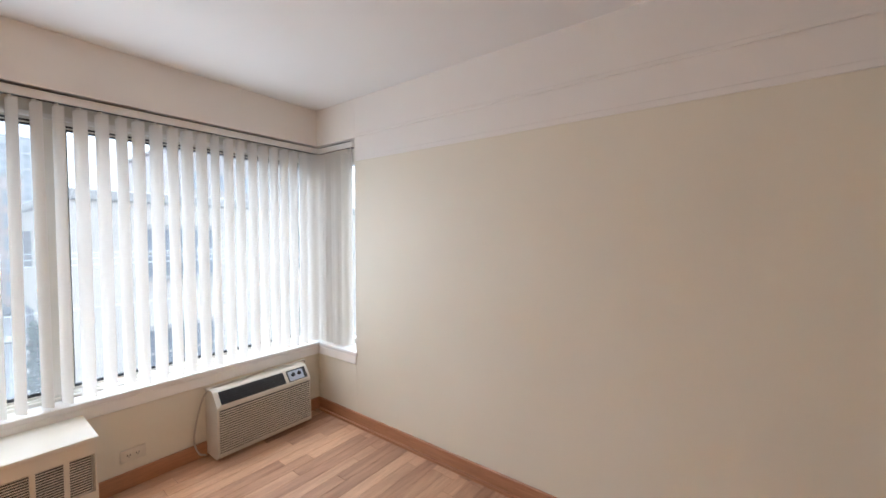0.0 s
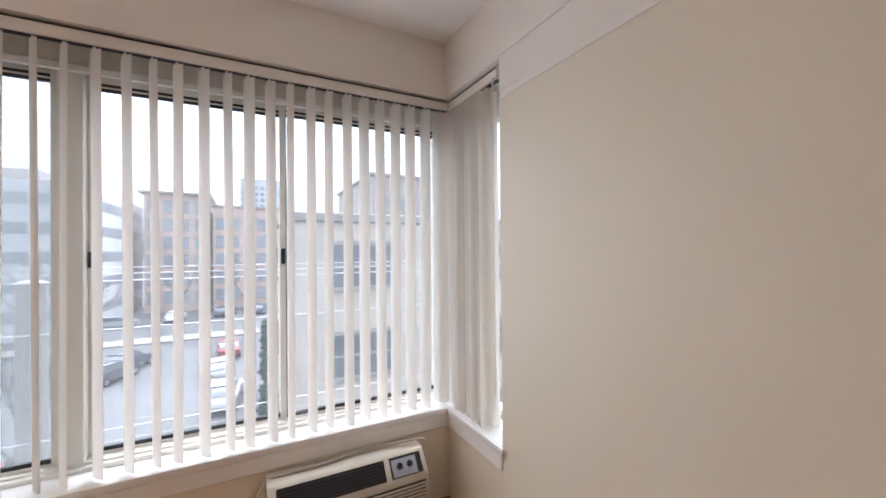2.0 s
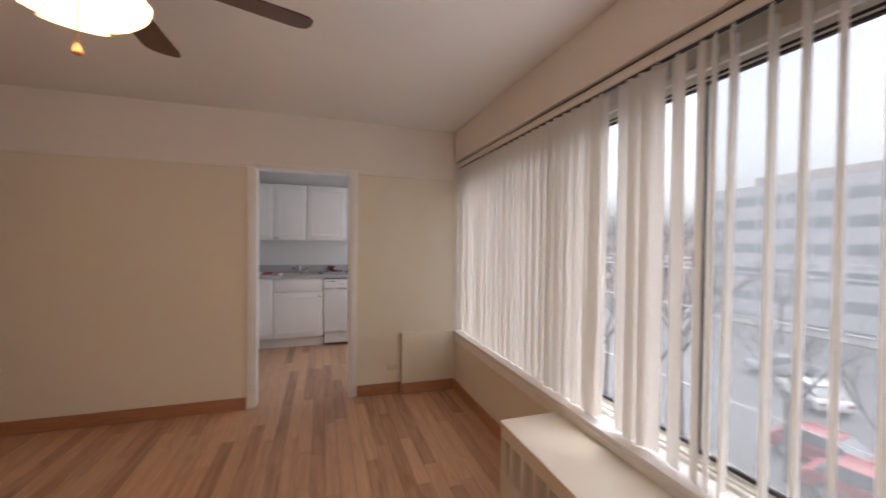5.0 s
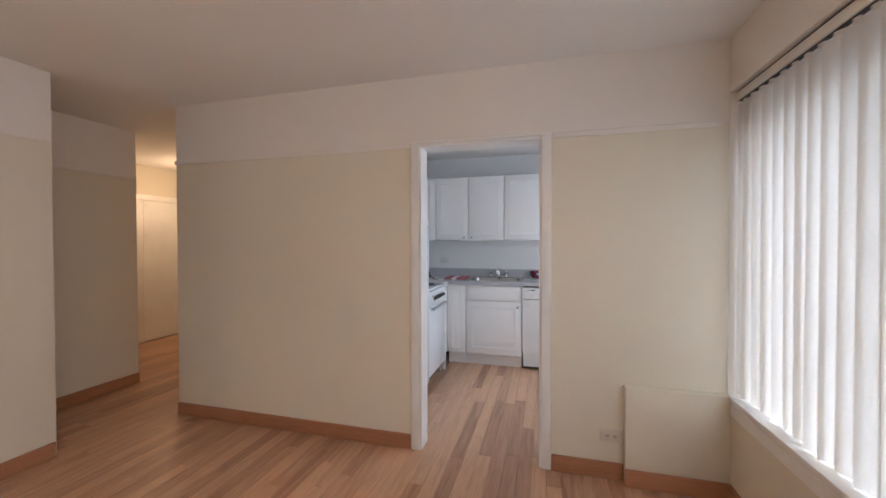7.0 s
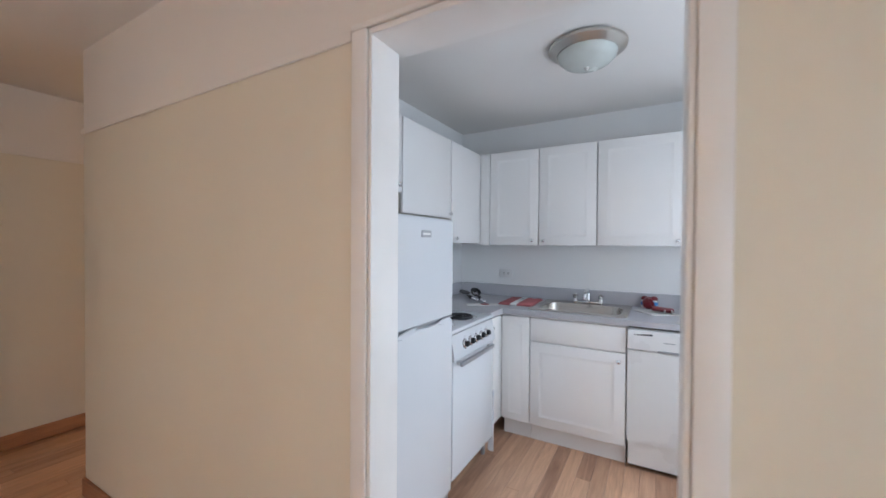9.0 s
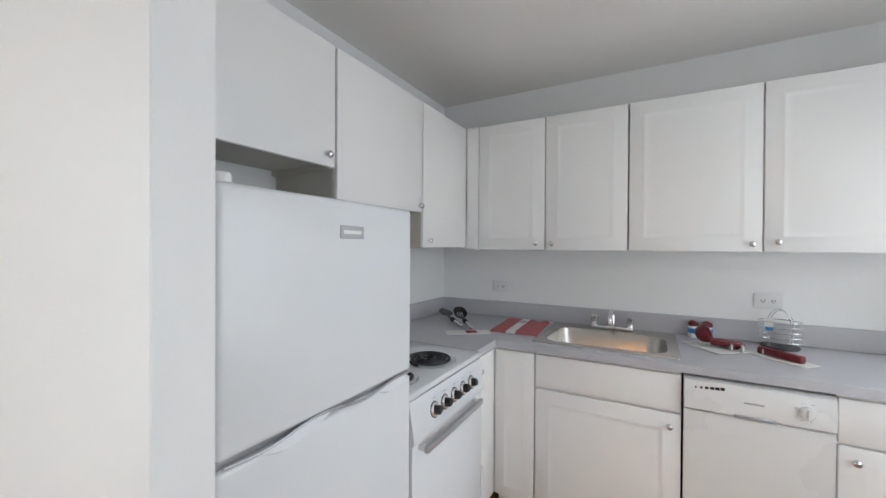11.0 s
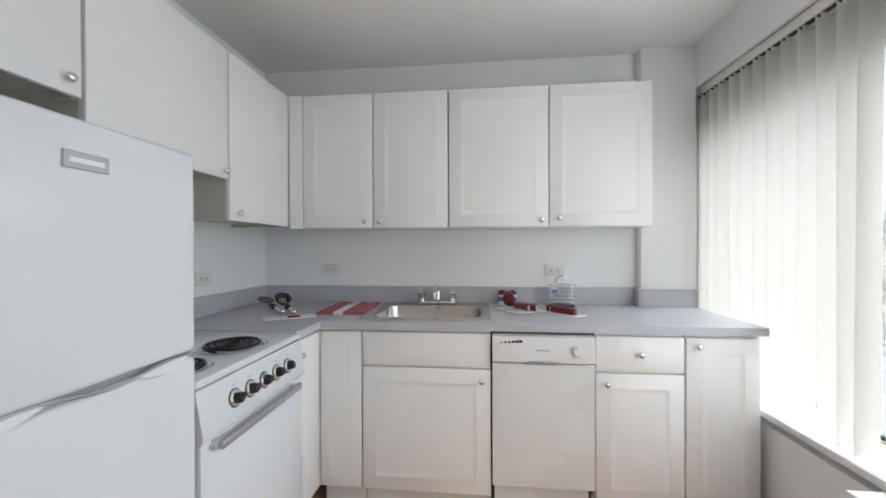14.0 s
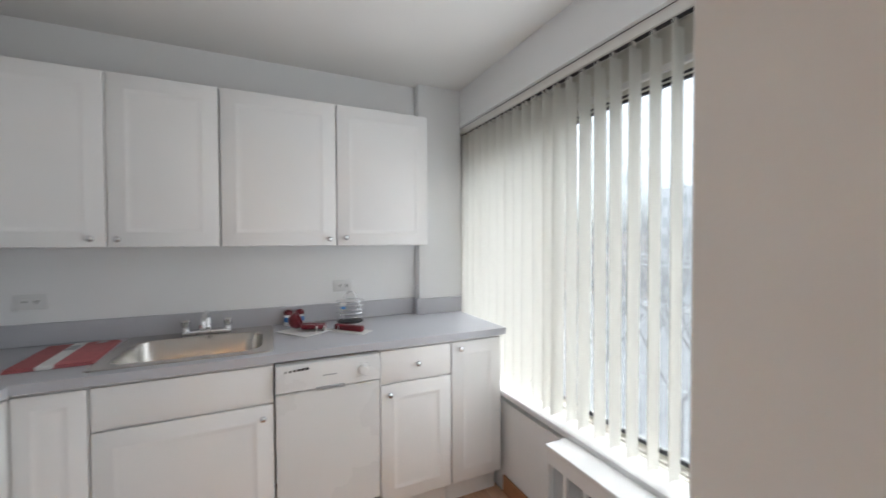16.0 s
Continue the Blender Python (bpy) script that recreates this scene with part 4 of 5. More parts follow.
# ---- dishwasher ----
def dishwasher():
    y0, y1 = -1.160, -0.714
    t = thing("dishwasher", (-2.05, -0.937, 0), "white built-in dishwasher with dial and vent slots", "dishwasher")
    part("body", B(KWEST + 0.01, FACE - 0.03, y0 + 0.004, y1 - 0.004, 0.02, 0.878), DARK, t)
    d = bmesh.new()
    out = [(0.012, 0.185), (0.016, 0.735), (0.012, 0.74), (0.0, 0.74), (-0.028, 0.74), (-0.028, 0.185)]
    extrude_outline(d, [(x, z) for x, z in out], y1 - y0, Matrix(((1, 0, 0, FACE - 0.008), (0, 0, 1, y0), (0, 1, 0, 0), (0, 0, 0, 1))))
    part("door", d, DWHITE, t)
    p = bmesh.new()
    out = [(-0.028, 0.742), (0.012, 0.742), (0.026, 0.752), (0.030, 0.80), (0.022, 0.862), (0.010, 0.870), (-0.028, 0.870)]
    extrude_outline(p, out, y1 - y0, Matrix(((1, 0, 0, FACE - 0.008), (0, 0, 1, y0), (0, 1, 0, 0), (0, 0, 0, 1))))
    panel = part("control_panel", p, DWHITE, t)
    for k in range(6):
        w = 0.006 + 0.0025 * k
        yy = y0 + 0.036 + 0.0165 * k
        part("vent_slot", B(FACE + 0.012, FACE + 0.0195, yy, yy + min(w, 0.0135), 0.838 - 0.0008 * (5 - k), 0.845 + 0.0015 * k - 0.004), BLACK, panel)
    part("maker_mark", B(FACE + 0.020, FACE + 0.0222, y0 + 0.19, y0 + 0.25, 0.803, 0.808), GREYM, panel, "small grey maker's mark")
    part("pull", B(FACE + 0.012, FACE + 0.022, y0 + 0.16, y0 + 0.285, 0.7445, 0.757, 0.003, 1), GREYM, panel, "grey recessed pull")
    k = bmesh.new()
    lathe(k, [(0, 0.020), (0.017, 0.020), (0.021, 0.016), (0.023, 0.0)], pose(FACE + 0.019, y1 - 0.078, 0.806, 0, 90), 24)
    box(k, FACE + 0.037, FACE + 0.042, y1 - 0.081, y1 - 0.075, 0.787, 0.825)
    part("dial", k, WOUT, panel, "white rotary dial")
    for k in range(8):
        a = radians(20 + 45 * k)
        yy, zz = y1 - 0.078 + 0.033 * math.cos(a), 0.806 + 0.033 * math.sin(a)
        part("dial_mark", B(FACE + 0.0195, FACE + 0.0212, yy - 0.005, yy + 0.005, zz - 0.0006, zz + 0.0006), GREYM, panel)
    for yy in (y0 + 0.06, y0 + 0.10):
        b = bmesh.new()
        lathe(b, [(0, 0.002), (0.008, 0.002), (0.009, 0.0)], pose(FACE + 0.020, yy, 0.80, 0, 90), 16)
        part("button", b, WOUT, panel)
    part("kick_plate", B(FACE - 0.05, FACE - 0.02, y0 + 0.008, y1 - 0.02, 0.03, 0.182, 0.002, 1), DWHITE, t)


dishwasher()


# ---- range ----
def coil(cx, cy, r, t):
    b = bmesh.new()
    lathe(b, [(r * 1.12, 0.007), (r * 1.08, 0.009), (r * 1.0, 0.001), (r * 0.3, -0.012), (0, -0.012)], pose(cx, cy, 0.916), 30)
    bowl = part("drip_bowl", b, CHROME, t, "chrome drip bowl")
    pts = []
    turns = 4 if r > 0.08 else 3
    for k in range(turns * 20):
        a = 2 * math.pi * k / 20
        q = 0.018 + (r * 0.95 - 0.018) * k / (turns * 20)
        pts.append((cx + q * math.cos(a), cy + q * math.sin(a), 0.929))
    pts.append((cx + r * 0.97, cy, 0.925))
    c = bmesh.new()
    tube(c, pts, 0.0066, 8)
    part("coil", c, COIL, t, "black spiral heating coil")


def electric_range():
    x0, x1, f = -1.492, -0.93, -1.945
    t = thing("electric_range", (-1.21, -2.27, 0), "white enamelled electric range with coil burners", "range")
    part("body", B(x0, x1, KSOUTH + 0.005, f - 0.02, 0.11, 0.893, 0.003, 1), ENAMEL, t)
    part("cooktop", B(x0 - 0.003, x1 + 0.003, KSOUTH + 0.005, f + 0.004, 0.894, 0.918, 0.007, 3), ENAMEL, t)
    part("back_ledge", B(x0, x1, KSOUTH + 0.005, KSOUTH + 0.05, 0.9185, 0.965, 0.006), ENAMEL, t)
    p = bmesh.new()
    extrude_outline(p, [(-0.03, 0.89), (0.0, 0.89), (0.022, 0.765), (0.016, 0.752), (-0.03, 0.752)], x1 - x0, Matrix(((0, 0, 1, x0), (1, 0, 0, f), (0, 1, 0, 0), (0, 0, 0, 1))))
    panel = part("control_panel", p, ENAMEL, t)
    for i in range(5):
        kx = -1.373 + 0.0755 * i
        m = Matrix.Translation((kx, f + 0.0125, 0.822)) @ Vector((0, 1, 0.17)).to_track_quat("Z", "Y").to_matrix().to_4x4()
        s = bmesh.new()
        lathe(s, [(0, 0.002), (0.0275, 0.002), (0.028, 0.0)], m, 24)
        part("knob_seat", s, BLACK, panel)
        s = bmesh.new()
        lathe(s, [(0, 0.009), (0.021, 0.009), (0.0245, 0.006), (0.0255, 0.002)], m, 24)
        part("knob_skirt", s, CHROME, panel, "chrome knob skirt")
        k = bmesh.new()
        lathe(k, [(0, 0.027), (0.0135, 0.027), (0.0165, 0.023), (0.0172, 0.009)], m @ pose(0, 0, 0, 0, 0, 8 + 9 * i), 5)
        part("knob", k, BLACK, panel, "black rotary knob")
        mk = B(kx - 0.012, kx + 0.006, f + 0.008, f + 0.0095, 0.860, 0.8625)
        part("dial_mark", mk, GREYM, panel)
    part("oven_door", B(x0 + 0.004, x1 - 0.004, f - 0.02, f + 0.012, 0.118, 0.748, 0.006), ENAMEL, t)
    h = B(x0 + 0.08, x1 - 0.035, f + 0.036, f + 0.052, 0.726, 0.748, 0.003)
    part("door_handle", h, GREYM, t, "grey metal oven handle")
    for hx in (x0 + 0.095, x1 - 0.05):
        part("handle_bracket", B(hx - 0.01, hx + 0.01, f + 0.012, f + 0.036, 0.728, 0.745, 0.002, 1), WOUT, t)
    part("side_rail", B(x0, x0 + 0.012, f - 0.018, f + 0.020, 0.02, 0.42, 0.003, 1), ENAMEL, t)
    # solid dark block painting the shade under the range
    part("toe_recess", B(x0 + 0.02, x1 - 0.02, KSOUTH + 0.03, f - 0.06, 0.022, 0.108), DARK, t)
    for fx in (x0 + 0.03, x1 - 0.03):
        for fy in (KSOUTH + 0.06, f - 0.045):
            part("foot", rod(bmesh.new(), (fx, fy, 0.0), (fx, fy, 0.11), 0.014, n=12), GREYM, t)
    coil(-1.265, -2.07, 0.098, t)
    coil(-1.015, -2.06, 0.074, t)
    coil(-1.29, -2.35, 0.074, t)
    coil(-1.035, -2.35, 0.094, t)


electric_range()


# ---- refrigerator ----
def refrigerator():
    x0, x1, f = -0.913, -0.315, -1.925
    t = thing("refrigerator", (-0.61, -2.25, 0), "white two-door top-freezer refrigerator with moulded pulls", "refrigerator")
    part("cabinet", B(x0 + 0.004, x1 - 0.004, KSOUTH + 0.03, f - 0.062, 0.03, 1.492, 0.006), ENAMEL, t)
    zs = 1.0

    part("freezer_door", B(x0, x1, f - 0.06, f, zs + 0.006, 1.50, 0.014, 4), ENAMEL, t)
    part("refrigerator_door", B(x0, x1, f - 0.06, f, 0.09, zs - 0.006, 0.014, 4), ENAMEL, t)
    part("door_gasket", B(x0 + 0.006, x1 - 0.006, f - 0.058, f - 0.012, zs - 0.0055, zs + 0.0055), GREYM, t, "grey door gasket")
    # wavy seam with two shallow finger scoops moulded into the lower door
    def seam(u):
        return zs + 0.010 * math.sin(2 * math.pi * (u * 1.9 + 0.08)) * (0.4 + 0.6 * math.sin(math.pi * u))
    h = bmesh.new()
    tube(h, [(x0 + (x1 - x0) * k / 48, f + 0.0005, seam(k / 48)) for k in range(1, 48)], 0.0032, 8)
    part("seam", h, GREYM, t, "grey wavy seam between the doors")
    for u0, u1 in ((0.05, 0.27), (0.56, 0.86)):
        h = bmesh.new()
        rows = []
        for k in range(25):
            q = k / 24
            u = u0 + (u1 - u0) * q
            x, z, d = x0 + (x1 - x0) * u, seam(u), 0.022 * math.sin(math.pi * q) ** 0.7 + 0.0005
            rows.append([h.verts.new(c) for c in ((x, f + 0.0006, z), (x, f + 0.001 + 0.10 * d, z - 0.45 * d), (x, f + 0.001 + 0.32 * d, z - d), (x, f + 0.0006, z - d - 0.004))])
        for p, q in zip(rows, rows[1:]):
            for c in range(3):
                h.faces.new((p[c], q[c], q[c + 1], p[c + 1]))
        part("pull", h, ENAMEL, t, "shallow moulded finger pull")
    part("maker_badge", B(-0.688, -0.606, f + 0.0005, f + 0.0035, 1.406, 1.437, 0.001, 1), GREYM, t, "small grey maker's badge")
    part("badge_print", B(-0.678, -0.616, f + 0.0036, f + 0.0042, 1.417, 1.426), WOUT, t, "pale bar on the badge")
    b = bmesh.new()
    lathe(b, [(0.0, 0.018), (0.016, 0.018), (0.018, 0.012), (0.018, 0.0)], pose(x1 - 0.025, f - 0.03, 1.5005), 14)
    part("hinge_cap", b, WOUT, t)
    part("toe_grille", B(x0 + 0.01, x1 - 0.01, f - 0.06, f - 0.03, 0.012, 0.085, 0.003, 1), GREYM, t)
    part("foot", B(x0 + 0.03, x1 - 0.03, f - 0.30, f - 0.10, 0.0, 0.03), DARK, t)


refrigerator()

# ---- kitchen ceiling lamp ----
lampt = thing("ceiling_lamp", (-1.25, -1.335, H), "unlit ceiling lamp with frosted glass bowl and nickel rim", "ceiling lamp")
b = bmesh.new()
lathe(b, [(0.0, -0.001), (0.178, -0.001), (0.191, -0.010), (0.190, -0.022), (0.174, -0.034), (0.152, -0.046), (0.143, -0.044)], pose(-1.25, -1.335, H), 40)
part("rim", b, NICKEL, lampt, "brushed nickel rim")
b = bmesh.new()
lathe(b, [(0.146, -0.042), (0.139, -0.066), (0.113, -0.091), (0.07, -0.108), (0.03, -0.114), (0, -0.115)], pose(-1.25, -1.335, H), 40)
part("bowl", b, FROST, lampt, "frosted white glass bowl")
b = bmesh.new()
lathe(b, [(0.014, -0.112), (0.014, -0.118), (0.008, -0.122), (0.006, -0.128), (0, -0.130)], pose(-1.25, -1.335, H), 16)
part("finial", b, NICKEL, lampt)


# ---- ceiling fan ----
def ceiling_fan():
    t = thing("ceiling_fan", (FAN_X, FAN_Y, H), "dark wooden five-blade ceiling fan with lit bell shades", "ceiling fan")
    at = pose(FAN_X, FAN_Y, 0)
    b = bmesh.new()
    lathe(b, [(0.0, H - 0.001), (0.07, H - 0.001), (0.065, H - 0.04), (0.03, H - 0.055), (0.0, H - 0.055)], at, 28)
    part("canopy", b, BRONZE, t)
    b = bmesh.new()
    lathe(b, [(0.03, H - 0.05), (0.10, H - 0.07), (0.115, H - 0.10), (0.115, H - 0.17), (0.08, H - 0.20), (0.05, H - 0.215), (0.06, H - 0.24), (0.055, H - 0.27), (0, H - 0.275)], at, 32)
    part("motor", b, BRONZE, t)
    tip = 108.0
    for k in range(5):
        a = tip + 72 * k
        out = [(0.17, -0.050), (0.30, -0.062), (0.60, -0.072), (0.635, -0.066), (0.656, -0.046), (0.663, 0.0), (0.656, 0.046), (0.635, 0.066), (0.60, 0.072), (0.30, 0.062), (0.17, 0.050)]
        b = bmesh.new()
        extrude_outline(b, out, 0.006, pose(FAN_X, FAN_Y, 2.195, 0, 0, a) @ pose(0, 0, 0, 10))
        blade = part("blade", b, BLADE, t, "dark walnut blade")
        i = bmesh.new()
        extrude_outline(i, [(0.09, -0.015), (0.16, -0.03), (0.21, -0.03), (0.21, 0.03), (0.16, 0.03), (0.09, 0.015)], 0.005, pose(FAN_X, FAN_Y, 2.202, 0, 0, a) @ pose(0, 0, 0, 10))
        part("blade_iron", i, BRONZE, blade)
    for a in (86, 206, 326):
        m = pose(FAN_X, FAN_Y, 2.125, 0, 0, a) @ pose(0.05, 0, 0, 0, -30, 0) @ Matrix.Scale(0.98, 4)
        s = bmesh.new()
        lathe(s, [(0.022, 0.0), (0.030, -0.02), (0.045, -0.05), (0.056, -0.085), (0.070, -0.115), (0.084, -0.128), (0.080, -0.126), (0.066, -0.112), (0.052, -0.083), (0.041, -0.05), (0.026, -0.02)], m, 28)
        part("shade", s, SHADE, t, "lit frosted glass bell shade")
        f = bmesh.new()
        rod(f, (FAN_X, FAN_Y, 2.13), tuple(m @ Vector((0, 0, 0.0))), 0.012, n=10)
        part("arm", f, BRONZE, t)
    for dx, dy, z in ((0.01, 0.012, 1.885),):
        c = bmesh.new()
        rod(c, (FAN_X + dx, FAN_Y + dy, z + 0.03), (FAN_X + dx, FAN_Y + dy, 2.13), 0.0015, n=6)
        part("pull_chain", c, BRONZE, t)
        c = bmesh.new()
        lathe(c, [(0, 0.032), (0.006, 0.030), (0.009, 0.018), (0.013, 0.006), (0.008, 0.0), (0, 0.0)], pose(FAN_X + dx, FAN_Y + dy, z), 14)
        part("chain_knob", c, WOODK, t, "turned wooden chain knob")


ceiling_fan()


# ---- things on the worktop ----
Z = 0.9205


def utensils():
    t = thing("utensil_set", (-1.95, -2.28, Z), "black nylon spatula and slotted spoon with steel handles on a card", "utensils")
    card = merge(bmesh.new(), B(-0.118, 0.118, -0.042, 0.042, 0, 0.003), pose(-1.800, -2.150, Z, 0, 0, 126))
    part("card", card, PAPER, t, "white backing card")
    part("print", merge(bmesh.new(), B(-0.03, 0.03, -0.03, 0.03, 0.0031, 0.0036), pose(-1.812, -2.135, Z, 0, 0, 126)), REDC, t, "small red printed block")
    for k, (x, y, a, lift) in enumerate(((-1.870, -2.222, 230, -5), (-1.845, -2.148, 222, -6))):
        m = pose(x, y, Z + 0.015, 0, 0, a) @ pose(0, 0, 0, 0, lift, 0)
        along = m @ pose(0, 0, 0, 0, 90, 0)
        h = bmesh.new()
        lathe(h, [(0, 0.0), (0.008, 0.002), (0.012, 0.010), (0.013, 0.05), (0.011, 0.095), (0.009, 0.105)], along, 14)
        part("handle", h, CHROME, t, "shiny steel handle")
        h = bmesh.new()
        lathe(h, [(0.009, 0.1055), (0.014, 0.112), (0.014, 0.150), (0.008, 0.165), (0.006, 0.20)], along, 14)
        part("collar", h, BLACK, t, "black grip collar")
        b = bmesh.new()
        if k == 0:
            extrude_outline(b, [(0.185, -0.008), (0.215, -0.036), (0.275, -0.040), (0.325, -0.018), (0.330, 0.006), (0.285, 0.036), (0.215, 0.036), (0.185, 0.008)], 0.004, m @ pose(0, 0, 0.0, 0, -3, 0))
            part("head", b, BLACK, t, "black nylon spatula blade")
        else:
            tmp = bmesh.new()
            lathe(tmp, [(0.040, 0.014), (0.034, 0.002), (0.018, -0.006), (0, -0.008), (0.0, -0.011), (0.020, -0.009), (0.037, 0.0), (0.043, 0.014)], None, 24)
            bmesh.ops.scale(tmp, vec=(1.25, 1, 1), verts=tmp.verts)
            merge(b, tmp, m @ pose(0.245, 0, 0.012, 0, -24, 0))
            head = part("head", b, BLACK, t, "black slotted spoon bowl")
            for q in (-0.014, 0.0, 0.014):
                part("slot", merge(bmesh.new(), B(-0.022, 0.022, q - 0.003, q + 0.003, -0.005, -0.0035), m @ pose(0.245, 0, 0.012, 0, -24, 0)), LAMI, head)


def placemat():
    t = thing("folded_towel", (-2.075, -1.936, Z), "folded red and white kitchen towel with a paper band", "towel")
    m = pose(-2.075, -1.936, Z, 0, 0, 3)
    part("cloth", merge(bmesh.new(), B(-0.188, 0.188, -0.128, 0.126, 0, 0.007, 0.003), m), PINK, t)
    part("upper_fold", merge(bmesh.new(), B(-0.183, 0.183, -0.124, 0.122, 0.0072, 0.014, 0.003), m), PINK, t)
    part("paper_band", merge(bmesh.new(), B(-0.1895, 0.1895, -0.038, 0.012, 0.0005, 0.0150, 0.002, 1), m), PAPER, t, "white paper band")
    part("print", merge(bmesh.new(), B(-0.13, -0.05, -0.03, 0.005, 0.0151, 0.0157), m), GREYM, t, "small grey printed block")
    part("hang_tag", merge(bmesh.new(), B(-0.172, -0.140, 0.050, 0.085, 0.0142, 0.0150), m), GREYM, t, "small grey hang tag")


def shakers():
    for y in (-1.085, -1.025):
        t = thing("spice_jar", (-2.31, y, Z), "small clear jar with a dark red lid", "jar", "spice jars")
        b = bmesh.new()
        lathe(b, [(0, 0), (0.022, 0), (0.024, 0.006), (0.024, 0.055), (0.021, 0.062)], pose(-2.31, y, Z), 18)
        jar = part("jar", b, WOUT, t)
        b = bmesh.new()
        lathe(b, [(0.0245, 0.022), (0.0248, 0.024), (0.0248, 0.046), (0.0245, 0.048)], pose(-2.31, y, Z), 18)
        part("label", b, BLUE, jar)
        b = bmesh.new()
        lathe(b, [(0.024, 0.060), (0.025, 0.066), (0.022, 0.078), (0.012, 0.086), (0, 0.088)], pose(-2.31, y, Z), 18)
        part("lid", b, RED, jar, "dark red domed lid")


def red_scoops():
    t = thing("measuring_set", (-2.12, -0.99, Z), "dark red measuring cups tied to a white card", "measuring cups")
    part("card", merge(bmesh.new(), B(-0.11, 0.11, -0.085, 0.10, 0, 0.003), pose(-2.105, -1.02, Z + 0.002, 0, 0, 38)), PAPER, t)
    for k, q in enumerate((1.0, 0.82)):
        b = bmesh.new()
        lathe(b, [(0, -0.004), (0.022, -0.001), (0.036, 0.012), (0.043, 0.034), (0.044, 0.052), (0.040, 0.052), (0.038, 0.034), (0.030, 0.014), (0.0, 0.006)],
              pose(-2.12, -1.085 + 0.012 * k, Z + 0.047, -66, 0, -14) @ Matrix.Scale(q, 4), 24)
        part("cup", b, RED, t)
    for k in range(4):
        h = merge(bmesh.new(), B(-0.012, 0.012, 0, 0.125, -0.004, 0.014, 0.004, 2), pose(-2.10 + 0.022 * k - 0.035, -1.035, Z + 0.022 + 0.010 * (k % 2), -4, 0, -8 + 4 * k))
        part("handle", h, RED, t)
    for y in (-0.965, -0.925):
        part("tie", merge(bmesh.new(), B(-0.05, 0.05, -0.003, 0.003, 0.0, 0.028, 0.002, 1), pose(-2.095, y, Z + 0.006, 0, 0, 6)), PAPER, t, "white tie")


def knife_pack():
    t = thing("peeler_pack", (-2.03, -0.78, Z), "dark red kitchen tool on a white card", "kitchen tool")
    m = pose(-2.018, -0.795, Z, 0, 0, -47)
    part("card", merge(bmesh.new(), B(-0.045, 0.045, -0.10, 0.11, 0, 0.003), m), PAPER, t)
    part("handle", merge(bmesh.new(), B(-0.016, 0.016, -0.092, 0.078, 0.0035, 0.034, 0.007, 3), m), RED, t)
    part("clip", merge(bmesh.new(), B(-0.016, 0.016, -0.07, -0.06, 0.003, 0.030, 0.002, 1), m), PAPER, t)


def wire_caddy():
    cx, cy = -2.262, -0.748
    t = thing("napkin_caddy", (cx, cy, Z), "chrome wire caddy on a dark round base", "caddy")
    b = bmesh.new()
    lathe(b, [(0, 0.0), (0.070, 0.0), (0.074, 0.004), (0.070, 0.010), (0, 0.011)], pose(cx, cy, Z), 28)
    part("base", b, BLACK, t, "dark round base")
    for k in range(5):
        z = Z + 0.032 + 0.023 * k
        w = bmesh.new()
        tube(w, [(cx + 0.062 * math.cos(a), cy + 0.080 * math.sin(a), z) for a in (2 * math.pi * i / 28 for i in range(28))], 0.0022, 6, True)
        part("hoop", w, CHROME, t)
    for s in (-1, 1):
        w = bmesh.new()
        tube(w, smooth_line([(cx + s * 0.022, cy - 0.042, Z + 0.008), (cx + s * 0.022, cy - 0.042, Z + 0.12), (cx + s * 0.022, cy - 0.018, Z + 0.172), (cx + s * 0.022, cy + 0.018, Z + 0.172), (cx + s * 0.022, cy + 0.042, Z + 0.12), (cx + s * 0.022, cy + 0.042, Z + 0.008)]), 0.0022, 6)
        part("arch", w, CHROME, t)
    part("tag", B(cx + 0.02, cx + 0.024, cy - 0.058, cy - 0.030, Z + 0.08, Z + 0.125), BLUE, t, "blue paper tag")
    part("tag", B(cx + 0.025, cx + 0.029, cy - 0.062, cy - 0.030, Z + 0.10, Z + 0.14), PAPER, t, "white paper tag")


utensils()
placemat()
shakers()
red_scoops()
knife_pack()
wire_caddy()


# ---- outside ----
GZ = -8.0
# asphalt, bark and windows are lightened in place of haze in the air
ASPH = pbr("wet_asphalt", (0.105, 0.105, 0.11), 0.5, var=0.25, scale=0.12, bump=0.1, grain=8, fine=0.15)
PAVE = pbr("concrete_paving", (0.28, 0.27, 0.26), 0.8, var=0.12, scale=0.5, bump=0.05, grain=10)
LINE = pbr("road_paint", (0.32, 0.32, 0.31), 0.6, var=0.15, scale=3)
BARK = pbr("bare_bark", (0.15, 0.138, 0.13), 0.9, var=0.2, scale=8, bump=0.2, grain=60)
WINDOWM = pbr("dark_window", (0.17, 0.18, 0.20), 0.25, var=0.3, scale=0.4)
STONE = pbr("limestone", (0.36, 0.34, 0.31), 0.8, var=0.1, scale=1.5)
# far walls: distance haze is put into this pale colour
CONC = pbr("hazed_concrete", (0.66, 0.67, 0.69), 0.75, var=0.08, scale=0.6)
GREEN = pbr("evergreen", (0.03, 0.055, 0.035), 0.9, var=0.4, scale=6, bump=0.5, grain=30)
# window colour paled and blued with the haze of distance
HAZEWIN = pbr("hazed_far_window", (0.33, 0.35, 0.38), 0.3, var=0.2, scale=0.3)
WIRE = pbr("pale_cable", (0.80, 0.80, 0.80), 0.5)


